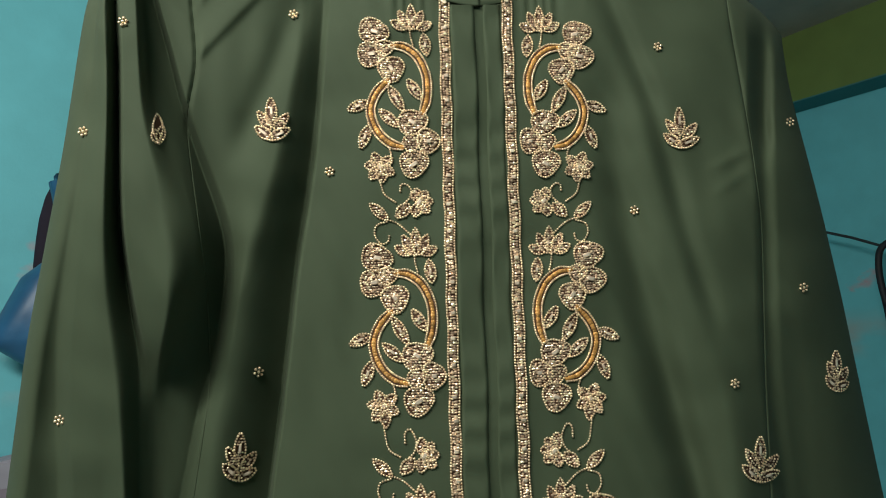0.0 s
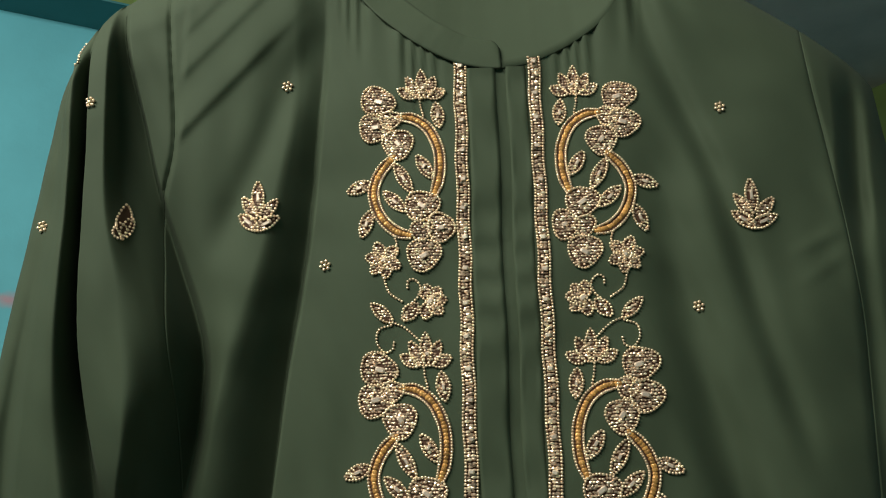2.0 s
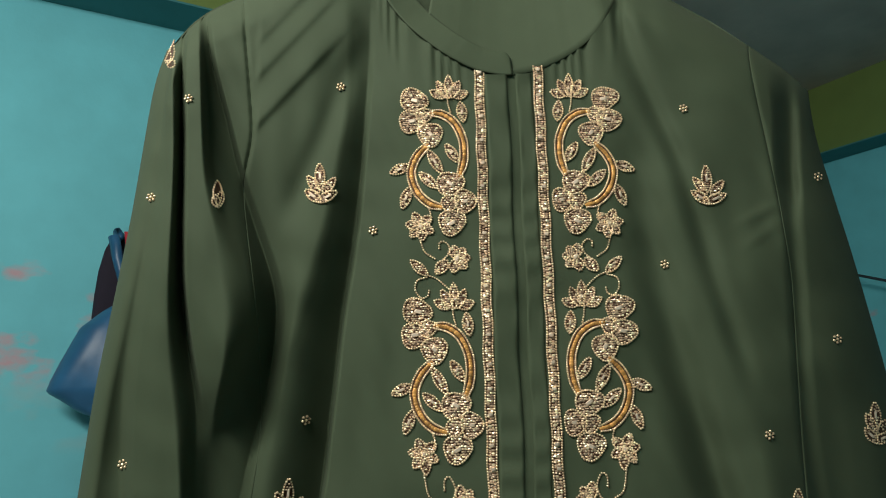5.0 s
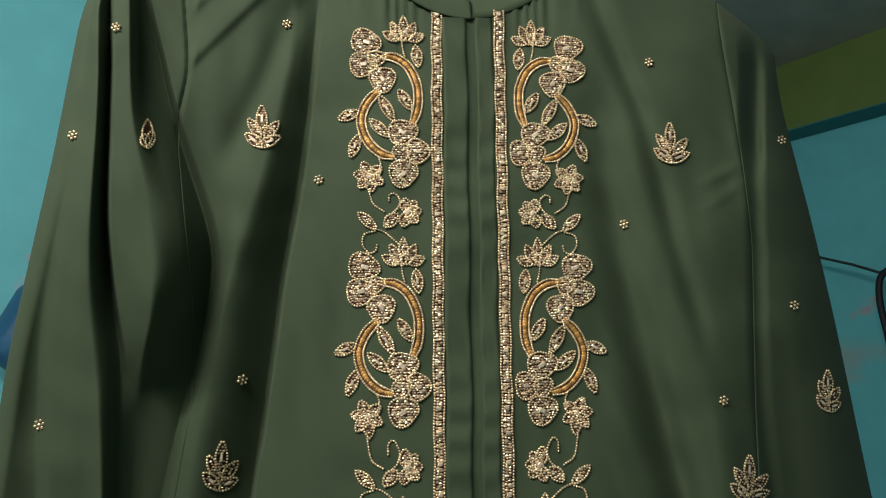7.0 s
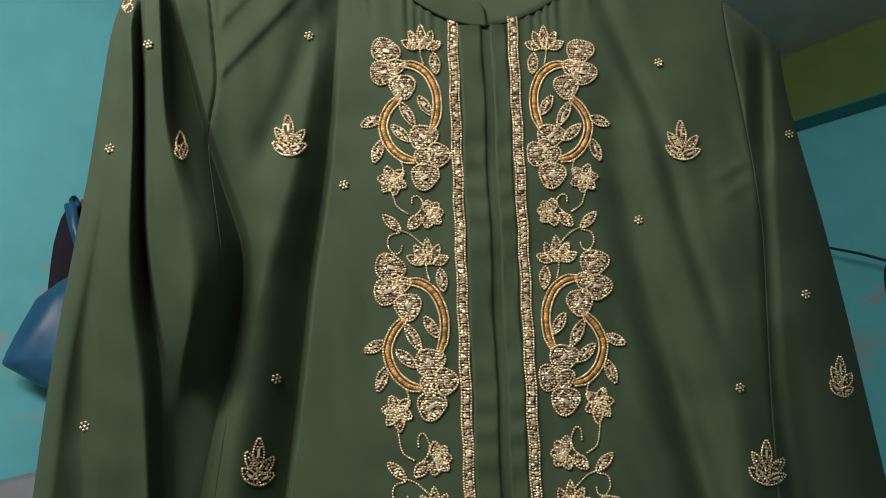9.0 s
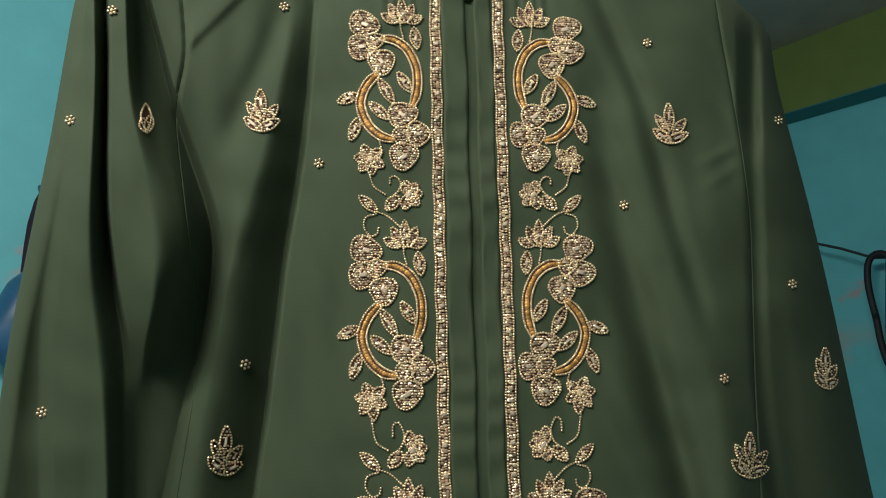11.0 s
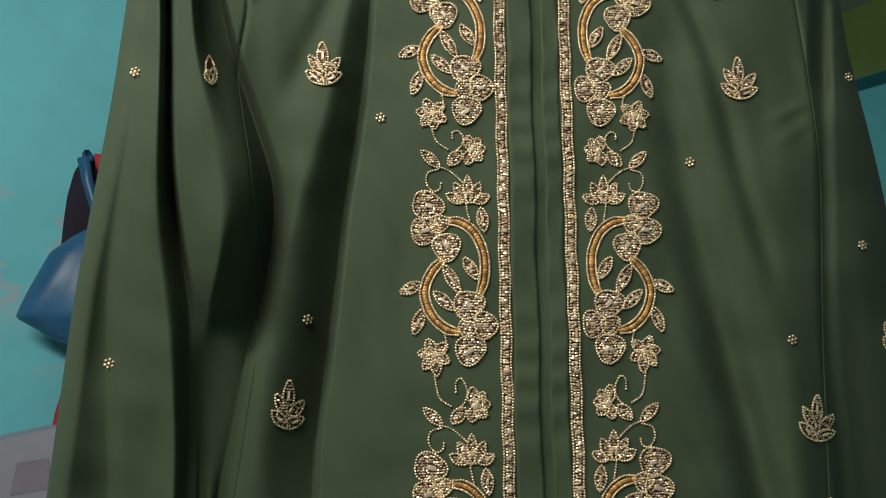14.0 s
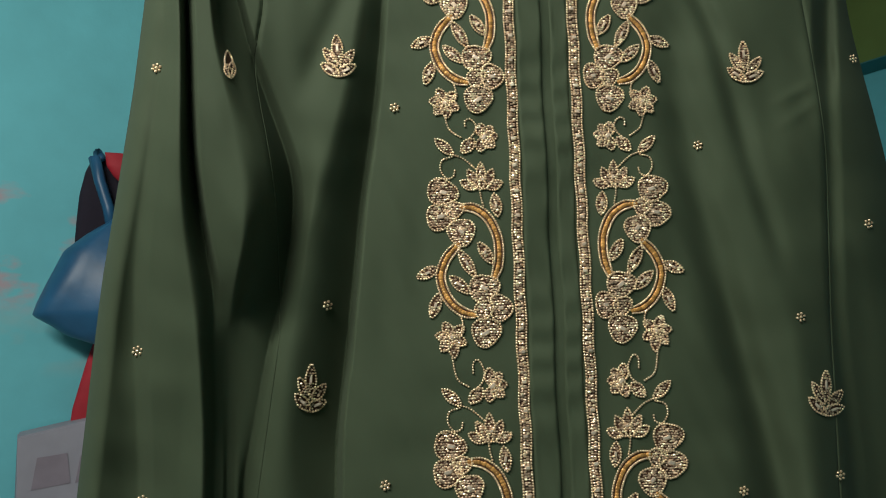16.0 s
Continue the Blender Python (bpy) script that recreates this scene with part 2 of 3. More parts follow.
ACROSS = np.linspace(-0.16, 0.15, 621)
NECK = np.interp(ACROSS, (-0.115, -0.101, -0.085, -0.073, -0.051, -0.028, -0.004, 0.020, 0.045, 0.069, 0.091, 0.105), (1.80, 1.735, 1.712, 1.699, 1.681, 1.667, 1.661, 1.664, 1.675, 1.692, 1.723, 1.77))
NECK = np.convolve(np.pad(NECK, 30, mode="edge"), np.hanning(63)[1:-1] / np.hanning(63).sum(), mode="valid")


def neckline(x):
    return np.interp(x, ACROSS, NECK)


# the folds left of the front panel: (z, x, depth) along each crest and valley, highest first
FOLDS = (
    # foot and head of the soft step on the outer sleeve
    ((1.74, -0.262, 0.012), (1.586, -0.272, 0.018), (1.531, -0.277, 0.020), (1.474, -0.283, 0.020), (1.424, -0.287, 0.018), (1.36, -0.284, 0.016), (1.284, -0.279, 0.016), (1.0, -0.29, 0.016)),
    ((1.74, -0.260, 0.012), (1.681, -0.270, 0.020), (1.586, -0.263, 0.028), (1.531, -0.267, 0.030), (1.474, -0.272, 0.030), (1.424, -0.276, 0.030), (1.36, -0.273, 0.031), (1.284, -0.268, 0.031), (1.0, -0.275, 0.03)),
    # crest before the groove, and the groove
    ((1.74, -0.257, 0.012), (1.673, -0.265, 0.028), (1.629, -0.261, 0.032), (1.586, -0.259, 0.034), (1.503, -0.259, 0.036), (1.462, -0.257, 0.039), (1.423, -0.252, 0.041), (1.385, -0.246, 0.042), (1.321, -0.240, 0.042), (1.0, -0.245, 0.042)),
    ((1.74, -0.254, 0.010), (1.673, -0.257, 0.010), (1.629, -0.2535, 0.010), (1.544, -0.2505, 0.010), (1.502, -0.249, 0.010), (1.47, -0.244, 0.011), (1.442, -0.239, 0.012), (1.405, -0.231, 0.011), (1.36, -0.232, 0.012), (1.283, -0.230, 0.014), (1.0, -0.236, 0.014)),
    # the hanging lobe: sharp edge, far side, slope under it
    ((1.74, -0.251, 0.012), (1.673, -0.254, 0.026), (1.629, -0.250, 0.034), (1.586, -0.248, 0.037), (1.502, -0.245, 0.038), (1.47, -0.240, 0.038), (1.442, -0.235, 0.034), (1.415, -0.228, 0.022), (1.395, -0.224, 0.001), (1.36, -0.226, 0.000), (1.283, -0.224, 0.002), (1.0, -0.23, 0.002)),
    ((1.74, -0.248, 0.012), (1.673, -0.243, 0.028), (1.629, -0.240, 0.034), (1.586, -0.237, 0.036), (1.556, -0.231, 0.036), (1.531, -0.223, 0.037), (1.482, -0.217, 0.038), (1.45, -0.214, 0.036), (1.426, -0.217, 0.030), (1.405, -0.222, 0.014), (1.39, -0.221, -0.005), (1.36, -0.221, -0.008), (1.0, -0.225, -0.006)),
    ((1.74, -0.246, 0.010), (1.673, -0.237, 0.012), (1.629, -0.233, 0.010), (1.586, -0.228, 0.012), (1.556, -0.219, 0.016), (1.531, -0.207, 0.022), (1.502, -0.198, 0.024), (1.47, -0.197, 0.020), (1.438, -0.203, 0.012), (1.407, -0.213, -0.004), (1.36, -0.214, -0.016), (1.0, -0.22, -0.014)),
    # deep valley at the armhole and the edge of the body that rises from it
    ((1.74, -0.243, 0.008), (1.674, -0.234, 0.004), (1.643, -0.225, 0.000), (1.616, -0.217, -0.002), (1.588, -0.211, -0.004), (1.571, -0.205, -0.008), (1.552, -0.200, -0.012), (1.523, -0.189, -0.016), (1.486, -0.176, -0.022), (1.454, -0.178, -0.026), (1.406, -0.184, -0.030), (1.383, -0.193, -0.030), (1.327, -0.203, -0.030), (1.282, -0.212, -0.030), (1.0, -0.215, -0.03)),
    ((1.74, -0.240, 0.012), (1.674, -0.230, 0.014), (1.643, -0.221, 0.013), (1.616, -0.213, 0.012), (1.588, -0.207, 0.010), (1.571, -0.200, 0.006), (1.552, -0.194, 0.002), (1.523, -0.182, -0.002), (1.486, -0.170, -0.002), (1.454, -0.172, -0.006), (1.406, -0.178, -0.012), (1.383, -0.187, -0.014), (1.327, -0.198, -0.024), (1.282, -0.207, -0.030), (1.0, -0.21, -0.03)),
    # crest of the side, valley beside the panel, panel edge
    ((1.74, -0.13, 0.002), (1.663, -0.127, 0.003), (1.631, -0.130, 0.004), (1.587, -0.137, 0.006), (1.544, -0.146, 0.008), (1.502, -0.157, 0.008), (1.466, -0.165, 0.004), (1.426, -0.171, -0.003), (1.402, -0.173, -0.008), (1.376, -0.179, -0.011), (1.345, -0.183, -0.016), (1.30, -0.19, -0.026), (1.0, -0.19, -0.03)),
    ((1.74, -0.108, -0.004), (1.663, -0.110, -0.010), (1.631, -0.1125, -0.013), (1.587, -0.1155, -0.016), (1.544, -0.1195, -0.020), (1.502, -0.1255, -0.026), (1.469, -0.131, -0.032), (1.429, -0.1345, -0.039), (1.398, -0.1385, -0.045), (1.36, -0.142, -0.050), (1.319, -0.149, -0.054), (1.0, -0.155, -0.056)),
    ((1.74, -0.103, -0.006), (1.663, -0.106, -0.006), (1.631, -0.109, -0.006), (1.587, -0.112, -0.006), (1.544, -0.116, -0.006), (1.502, -0.122, -0.006), (1.469, -0.128, -0.006), (1.429, -0.1315, -0.006), (1.398, -0.1355, -0.006), (1.36, -0.139, -0.006), (1.319, -0.146, -0.006), (1.0, -0.152, -0.006)),
)
CREASES = (4, 5, 8, 9, 11, 12)   # lines that break sharply: groove, lobe edge, armhole, panel edge
EASED = [(eased([r[0] for r in rows][::-1], [r[1] for r in rows][::-1], 0.016), eased([r[0] for r in rows][::-1], [r[2] for r in rows][::-1])) for rows in FOLDS]


def depth(x, z):
    """How far the cloth stands out towards the eye."""
    x, z = np.broadcast_arrays(np.asarray(x, float), np.asarray(z, float))
    d = -0.42 * np.maximum(x - 0.03, 0) ** 2 - 2.4 * np.maximum(x - 0.21, 0) ** 2
    # walk from crest to valley to crest
    lines = [(out_left(z), 0.012 + 0.014 * smooth((1.66 - z) / 0.14))]
    for xs, ds in EASED:
        lines.append((np.interp(z, HEIGHTS, xs), np.interp(z, HEIGHTS, ds)))
    lines.append((np.full(z.shape, -0.05), np.zeros(z.shape)))
    xs, ds = [lines[0][0]], [lines[0][1]]
    for xb, db in lines[1:]:
        xs.append(np.maximum(xb, xs[-1] + 0.0015))
        ds.append(db)
    rise = [(db - da) / (xb - xa) for xa, xb, da, db in zip(xs, xs[1:], ds, ds[1:])]
    still = np.zeros(z.shape)
    into, out = [still], [still]
    for k, (a, b) in enumerate(zip(rise, rise[1:]), 1):
        soft = np.where(a * b > 0, 2 * a * b / np.where(a + b == 0, 1, a + b), 0.0)
        into.append(a if k in CREASES else soft)
        out.append(b if k in CREASES else soft)
    into.append(still)
    fold = np.where(x < xs[0], ds[0], 0.0)
    for k in range(len(rise)):
        h = xs[k + 1] - xs[k]
        t = (x - xs[k]) / h
        u = np.clip(t, 0, 1)
        v = (2 * u ** 3 - 3 * u ** 2 + 1) * ds[k] + (u ** 3 - 2 * u ** 2 + u) * h * out[k] + (3 * u ** 2 - 2 * u ** 3) * ds[k + 1] + (u ** 3 - u ** 2) * h * into[k + 1]
        fold = np.where((t >= 0) & (t < 1), v, fold)
    d = d + np.where(fold < 0, 0.86, 1.0) * fold
    # the sleeves hang back towards the cuffs
    drop = np.maximum(1.54 - z, 0)
    drop = drop * drop / (drop + 0.10)
    d += -0.30 * smooth((-0.195 - x) / 0.06) * drop - 0.22 * smooth((x - 0.17) / 0.06) * drop
    o = out_left(z)
    u = np.clip((x - o) / 0.013, 0, 1)
    d += -0.040 * (1 - np.sqrt(1 - (1 - u) ** 2))
    s = seam_left(z)
    d += -0.0017 * bell((x - s) / 0.0018) * smooth((z - 1.555) / 0.02) * (1 + 0.15 * np.sin(z * 620 + 2 * np.sin(z * 90)))
    d += -0.0040 * bell((x - line(z, (1.52, -0.175), (1.565, -0.164), (1.663, -0.126), (1.70, -0.118))) / 0.011) * smooth((z - 1.53) / 0.04) * smooth((1.70 - z) / 0.04)
    # right half: soft folds, a slot at the armhole, a rounded sleeve
    d += -0.0115 * bell((x - line(z, (0.7, 0.20), (1.32, 0.143), (1.387, 0.125), (1.47, 0.109), (1.53, 0.101), (1.60, 0.096))) / 0.015) * smooth((1.63 - z) / 0.12)
    d += -0.0065 * bell((x - line(z, (0.7, 0.23), (1.42, 0.168), (1.484, 0.151), (1.536, 0.141), (1.59, 0.129), (1.636, 0.114), (1.673, 0.100), (1.70, 0.092))) / 0.0085) * smooth((z - 1.40) / 0.06)
    d += -0.0080 * bell((x - line(z, (0.7, 0.25), (1.282, 0.152), (1.324, 0.141), (1.372, 0.130), (1.434, 0.124), (1.50, 0.118))) / 0.012) * smooth((1.47 - z) / 0.10)
    d += 0.003 * bell((x - line(z, (0.7, 0.21), (1.32, 0.182), (1.438, 0.155), (1.60, 0.120))) / 0.012) * smooth((1.66 - z) / 0.1)
    d += 0.0016 * bell((z - 1.545 - 0.45 * (x - 0.19)) / 0.004) * bell((x - 0.188) / 0.014)
    d += 0.0012 * bell((z - 1.528 - 0.6 * (x - 0.19)) / 0.004) * bell((x - 0.19) / 0.014)
    s = seam_right(z)
    d += -0.0012 * bell((x - s) / 0.0016) * smooth((z - 1.55) / 0.02)
    q = line(z, (0.7, 0.222), (1.30, 0.2075), (1.375, 0.2035), (1.433, 0.206), (1.479, 0.209), (1.55, 0.2135), (1.591, 0.216), (1.623, 0.220), (1.661, 0.221), (1.70, 0.215))
    wedge = smooth((z - 1.53) / 0.04)
    slot = smooth((1.675 - z) / 0.05) * (0.34 + 0.66 * wedge)
    d += slot * (-0.019 * smooth((x - q + 0.008 + 0.005 * wedge) / (0.009 + 0.005 * wedge)) + 0.012 * smooth((x - q - 0.001) / 0.010))
    o = out_right(z)
    u = np.clip((o - x) / 0.040, 0, 1)
    d += -0.050 * (1 - np.sqrt(1 - (1 - u) ** 2))
    # gathers under the neckband and pleats at the shoulder
    n = neckline(np.clip(x, -0.11, 0.10))
    near = smooth(1 - (n - z) / 0.06) * smooth((np.abs(x) - 0.028) / 0.012) * smooth((0.11 - np.abs(x)) / 0.02)
    d += 0.0011 * np.sin(x * 640 + 3 * np.sin(x * 130)) * near
    c = x + 0.198 - 0.88 * (z - 1.622)
    fade = smooth((-0.115 - x) / 0.04) * smooth((x + 0.200) / 0.006)
    for at, tall in ((0.0, 0.0024), (-0.036, 0.0017), (-0.062, 0.0014)):
        k = c - at
        d += tall * np.where(k < 0, bell(k / 0.016), bell(k / 0.005)) * fade
    # broad sway and slight rumples
    d += 0.0014 * np.sin(x * 31 + z * 9 + 1) + 0.0007 * np.sin(z * 43 - x * 70) + 0.0003 * np.sin(z * 150 + x * 210 + 2 * np.sin(x * 60))
    d += 0.0007 * np.sin(x * 55 - z * 38 + 3 * np.sin(z * 14 + x * 9)) + 0.00035 * np.sin(x * 120 + z * 85 + 4 * np.sin(z * 22 - x * 31))
    # over the shoulder the cloth turns back
    v = np.clip((shoulder(x) - z) / 0.03, 0, 1)
    d += -0.045 * (1 - np.sqrt(1 - (1 - v) ** 2)) * np.where((x > -0.10) & (x < 0.09), 0, 1)
    return d


def surface(x, z, lift=0.0):
    return FRONT - depth(x, z) - lift


HUB = (-0.078, 0.060, 1.410)   # the cloth's pattern is drawn on a plane and let down on to the folds from here


def place(x, z, y):
    """A place in the room for the pattern's x and z at the depth y."""
    k = (y - HUB[1]) / (0.545 - HUB[1])
    return np.stack(np.broadcast_arrays(HUB[0] + (x - HUB[0]) * k, y, HUB[2] + (z - HUB[2]) * k), -1)


kurta = tagged(new("kurta"), "olive green crepe kurta with gold beaded front, hanging", "kurta")


def cloth(name, lo, hi, top, low, n, m, label, back=0.625, crowd=0.38):
    """A closed hanging sleeve of cloth between two side lines."""
    front, rear = [], []
    for j in range(m + 1):
        f = j / m
        xs = np.interp(np.linspace(0, 1, n + 1), (0, crowd, 1), (0, 0.38, 1))
        z0 = low
        # side lines at this height; columns follow them down
        zz = np.full(n + 1, 0.0)
        mid = lo(1.5) + (hi(1.5) - lo(1.5)) * xs
        zt = top(mid)
        for _ in range(6):
            zt = 0.5 * zt + 0.5 * top(lo(zt) + (hi(zt) - lo(zt)) * xs)
        zz = zt + (z0 - zt) * f
        x = lo(zz) + (hi(zz) - lo(zz)) * xs
        front.append(place(x, zz, surface(x, zz)))
        edge = np.minimum(xs, 1 - xs) * 2
        y = np.maximum(back - 0.02 * (1 - smooth(edge * 6)), surface(x, zz) + 0.004)
        rear.append(place(x, zz, y))
    a, b = np.array(front), np.array(rear)
    verts = np.concatenate([a.reshape(-1, 3), b.reshape(-1, 3)])
    w, faces, k = n + 1, [], (m + 1) * (n + 1)
    for j in range(m):
        for i in range(n):
            p = j * w + i
            faces.append((p, p + w, p + w + 1, p + 1))
            faces.append((k + p, k + p + 1, k + p + w + 1, k + p + w))
        for i in (0, n):
            p = j * w + i
            q = (p, k + p, k + p + w, p + w)
            faces.append(q if i == 0 else q[::-1])
    return mesh_object(name, verts, faces, CLOTH, kurta, label)


cloth("body", seam_left, seam_right, lambda x: np.minimum(shoulder(x), neckline(x)), BOTTOM, 300, 430, "olive green crepe front and back", crowd=0.58)
cloth("sleeve", out_left, seam_left, shoulder, CUFF, 130, 330, "deeply folded long sleeve", 0.60)
cloth("sleeve", seam_right, out_right, shoulder, CUFF, 50, 230, "smooth hanging long sleeve", 0.60)

# ---- placket, neckband ----
def strip(name, x0, x1, z0, z1, lift, label, pucker=0.0009):
    """A folded strip of cloth lying on the front, with rounded edges."""
    n, m = 14, 220
    verts, faces = [], []
    for j in range(m + 1):
        z = z1 + (z0 - z1) * j / m
        for i in range(n + 1):
            f = i / n
            x = x0 + (x1 - x0) * f + 0.0006 * math.sin(z * 60)
            edge = min(f, 1 - f) * (x1 - x0)
            h = lift * math.sqrt(max(0.0, 1 - max(0.0, 1 - edge / 0.0022) ** 2)) - 0.001
            h += pucker * math.sin(z * 210 + 3 * math.sin(z * 37) + 40 * x) * smooth(edge / 0.004)
            verts.append(tuple(place(x, z, float(surface(x, z)) - h)))
    w = n + 1
    for j in range(m):
        for i in range(n):
            p = j * w + i
            faces.append((p, p + w, p + w + 1, p + 1))
    return mesh_object(name, verts, faces, CLOTH, kurta, label)


strip("placket", -0.0188, 0.0003, BOTTOM + 0.2, 1.6615, 0.0042, "stitched flap of the button placket")
strip("facing", -0.0015, 0.0070, BOTTOM + 0.2, 1.6600, 0.0009, "narrow inner facing of the placket", 0.0003)
strip("placket", 0.0058, 0.0195, BOTTOM + 0.2, 1.6620, 0.0028, "stitched flap of the button placket")


def neckband(xs, label, tall, back, upright=0.0):
    """The stand collar, from the neck seam inwards and up, with a rounded free end."""
    m = 12
    seam = np.array([float(surface(x, float(neckline(x)) - 0.004)) for x in xs])
    seam = np.convolve(np.pad(seam, 6, mode="edge"), np.ones(13) / 13, mode="valid")
    verts, faces = [], []
    for x, y0 in zip(xs, seam):
        z = float(neckline(x))
        slope = (float(neckline(x + 0.006)) - float(neckline(x - 0.006))) / 0.012
        k = 1 / math.hypot(1, slope)
        away = min(1.0, abs(x - 0.0042) / 0.009) if not upright else 1.0
        h = tall * (0.45 + 0.55 * math.sqrt(1 - (1 - away) ** 2))
        for j in range(m + 1):
            f = j / m
            y = y0 - 0.0016 - 0.0010 * math.sin(math.pi * f) + (back + 0.25 * max(0.0, z - 1.675)) * f + 0.0012 * upright
            dx = -slope * k * h * f * (1 - upright) - 0.18 * x * f * upright
            dz = h * f * (k * (1 - upright) + upright)
            verts.append(tuple(place(x + dx, z - 0.0012 + dz, y)))
    w = m + 1
    for i in range(len(xs) - 1):
        for j in range(m):
            p = i * w + j
            faces.append((p, p + w, p + w + 1, p + 1))
    ob = mesh_object("collar", verts, faces, CLOTH, kurta, label)
    mod = ob.modifiers.new("thick", "SOLIDIFY")
    mod.thickness, mod.offset = 0.0013, 0
    return ob


neckband(np.linspace(-0.112, 0.0035, 60), "overlapping end of the stand collar", 0.0195, 0.004)
neckband(np.linspace(-0.066, 0.106, 80), "tall inner end of the stand collar", 0.070, 0.032, 1.0)
verts, faces = [], []
for j in range(25):
    for i in range(41):
        f, g = i / 40, j / 24
        x, z = -0.135 + 0.25 * f, 1.60 + 0.26 * g
        verts.append((x, 0.606 + 0.022 * math.sin(math.pi * f) + 0.0015 * math.sin(x * 90 + z * 40), z + 0.02 * (0.5 - f)))
for j in range(24):
    for i in range(40):
        p = j * 41 + i
        faces.append((p, p + 1, p + 42, p + 41))
ob = mesh_object("neck_back", verts, faces, CLOTH, kurta, "inside of the back below the neck")
ob.modifiers.new("thick", "SOLIDIFY").thickness = 0.002
tube("stitch", [(0.012 + 0.002 * k, 0.6245 + 0.0003 * (k % 2), 1.705 + 0.0006 * (k % 3)) for k in range(8)], 0.0005, CLOTH, kurta, "dark hand stitch inside the neck")


# ---- bead work ----
PITCH, BEAD = 0.00188, 0.00090


def on_cloth(p, lift=0.0008):
    p = np.array(p, float).reshape(-1, 2)
    p[:, 0] = np.clip(p[:, 0], out_left(p[:, 1]) + 0.0015, out_right(p[:, 1]) - 0.0015)
    return place(p[:, 0], p[:, 1], surface(p[:, 0], p[:, 1], lift))


def curve_through(pts, step=PITCH, closed=False):
    """Evenly spaced places on a smooth curve through the points."""
    p = np.asarray(pts, float)
    q = np.concatenate([p[-1:], p, p[:2]]) if closed else np.concatenate([2 * p[:1] - p[1:2], p, 2 * p[-1:] - p[-2:-1]])
    out = []
    for a, b, c, d in zip(q, q[1:], q[2:], q[3:]):
        t = np.linspace(0, 1, 24, endpoint=False)[:, None]
        out.append(0.5 * (2 * b + (c - a) * t + (2 * a - 5 * b + 4 * c - d) * t ** 2 + (3 * b - a - 3 * c + d) * t ** 3))
    out = np.concatenate(out + [p[:1] if closed else p[-1:]])
    s = np.concatenate([[0], np.cumsum(np.linalg.norm(np.diff(out, axis=0), axis=1))])
    n = max(2, int(round(s[-1] / step)))
    at = np.linspace(0, s[-1], n + 1)
    if closed:
        at = at[:-1]
    return np.stack([np.interp(at, s, out[:, k]) for k in (0, 1)], 1)


def scatter(outline, pitch=0.0020):
    """Places inside a closed outline, roughly evenly spread."""
    lo, hi = outline.min(0), outline.max(0)
    gx, gz = np.meshgrid(np.arange(lo[0], hi[0], pitch), np.arange(lo[1], hi[1], pitch * 0.87))
    gx = gx + (np.arange(gx.shape[0]) % 2)[:, None] * pitch / 2
    p = np.stack([gx.ravel(), gz.ravel()], 1) + rng.normal(0, pitch * 0.12, (gx.size, 2))
    a, b = outline, np.roll(outline, -1, axis=0)
    inside = np.zeros(len(p), bool)
    for (x0, z0), (x1, z1) in zip(a, b):
        cross = (z0 > p[:, 1]) != (z1 > p[:, 1])
        inside ^= cross & (p[:, 0] < (x1 - x0) * (p[:, 1] - z0) / (z1 - z0 + 1e-12) + x0)
    p = p[inside]
    if len(p):
        far = np.min(np.linalg.norm(p[:, None] - outline[None], axis=2), axis=1)
        p = p[far > pitch * 0.62]
    return p


def petal(base, tip, wide):
    """The outline of a leaf or petal."""
    base, tip = np.array(base), np.array(tip)
    d = tip - base
    side = np.array([-d[1], d[0]]) / np.linalg.norm(d) * wide / 2
    return curve_through([base, base + 0.28 * d + 0.85 * side, base + 0.58 * d + side, base + 0.86 * d + 0.55 * side, tip,
                          base + 0.86 * d - 0.55 * side, base + 0.58 * d - side, base + 0.28 * d - 0.85 * side], closed=True)


def lobe(c, rx, rz, turn=0.0, wavy=0.09):
    rx, rz = rx * 1.06, rz * 1.06
    a = np.linspace(0, math.tau, 12, endpoint=False)
    r = 1 + wavy * np.cos(3 * a + turn)
    x, z = rx * r * np.cos(a), rz * r * np.sin(a)
    ct, st = math.cos(turn), math.sin(turn)
    return curve_through(np.stack([c[0] + ct * x - st * z, c[1] + st * x + ct * z], 1), closed=True)


def stone(bm, c, long, wide, turn):
    """A cut stone with a flat table and sloping sides."""
    y = float(surface(c[0], c[1]))
    ct, st = math.cos(turn), math.sin(turn)
    rings = []
    for f, lift in ((1.0, 0.0), (0.95, 0.0012), (0.6, 0.0021)):
        ring = []
        for sx, sz in ((-1, -0.6), (-0.7, -1), (0.7, -1), (1, -0.6), (1, 0.6), (0.7, 1), (-0.7, 1), (-1, 0.6)):
            px, pz = sx * long / 2 * f, sz * wide / 2 * f
            ring.append(bm.verts.new(place(c[0] + ct * px - st * pz, c[1] + st * px + ct * pz, y - lift)))
        rings.append(ring)
    for r, s in zip(rings, rings[1:]):
        for k in range(8):
            bm.faces.new((r[k], r[(k + 1) % 8], s[(k + 1) % 8], s[k]))
    bm.faces.new(rings[-1])


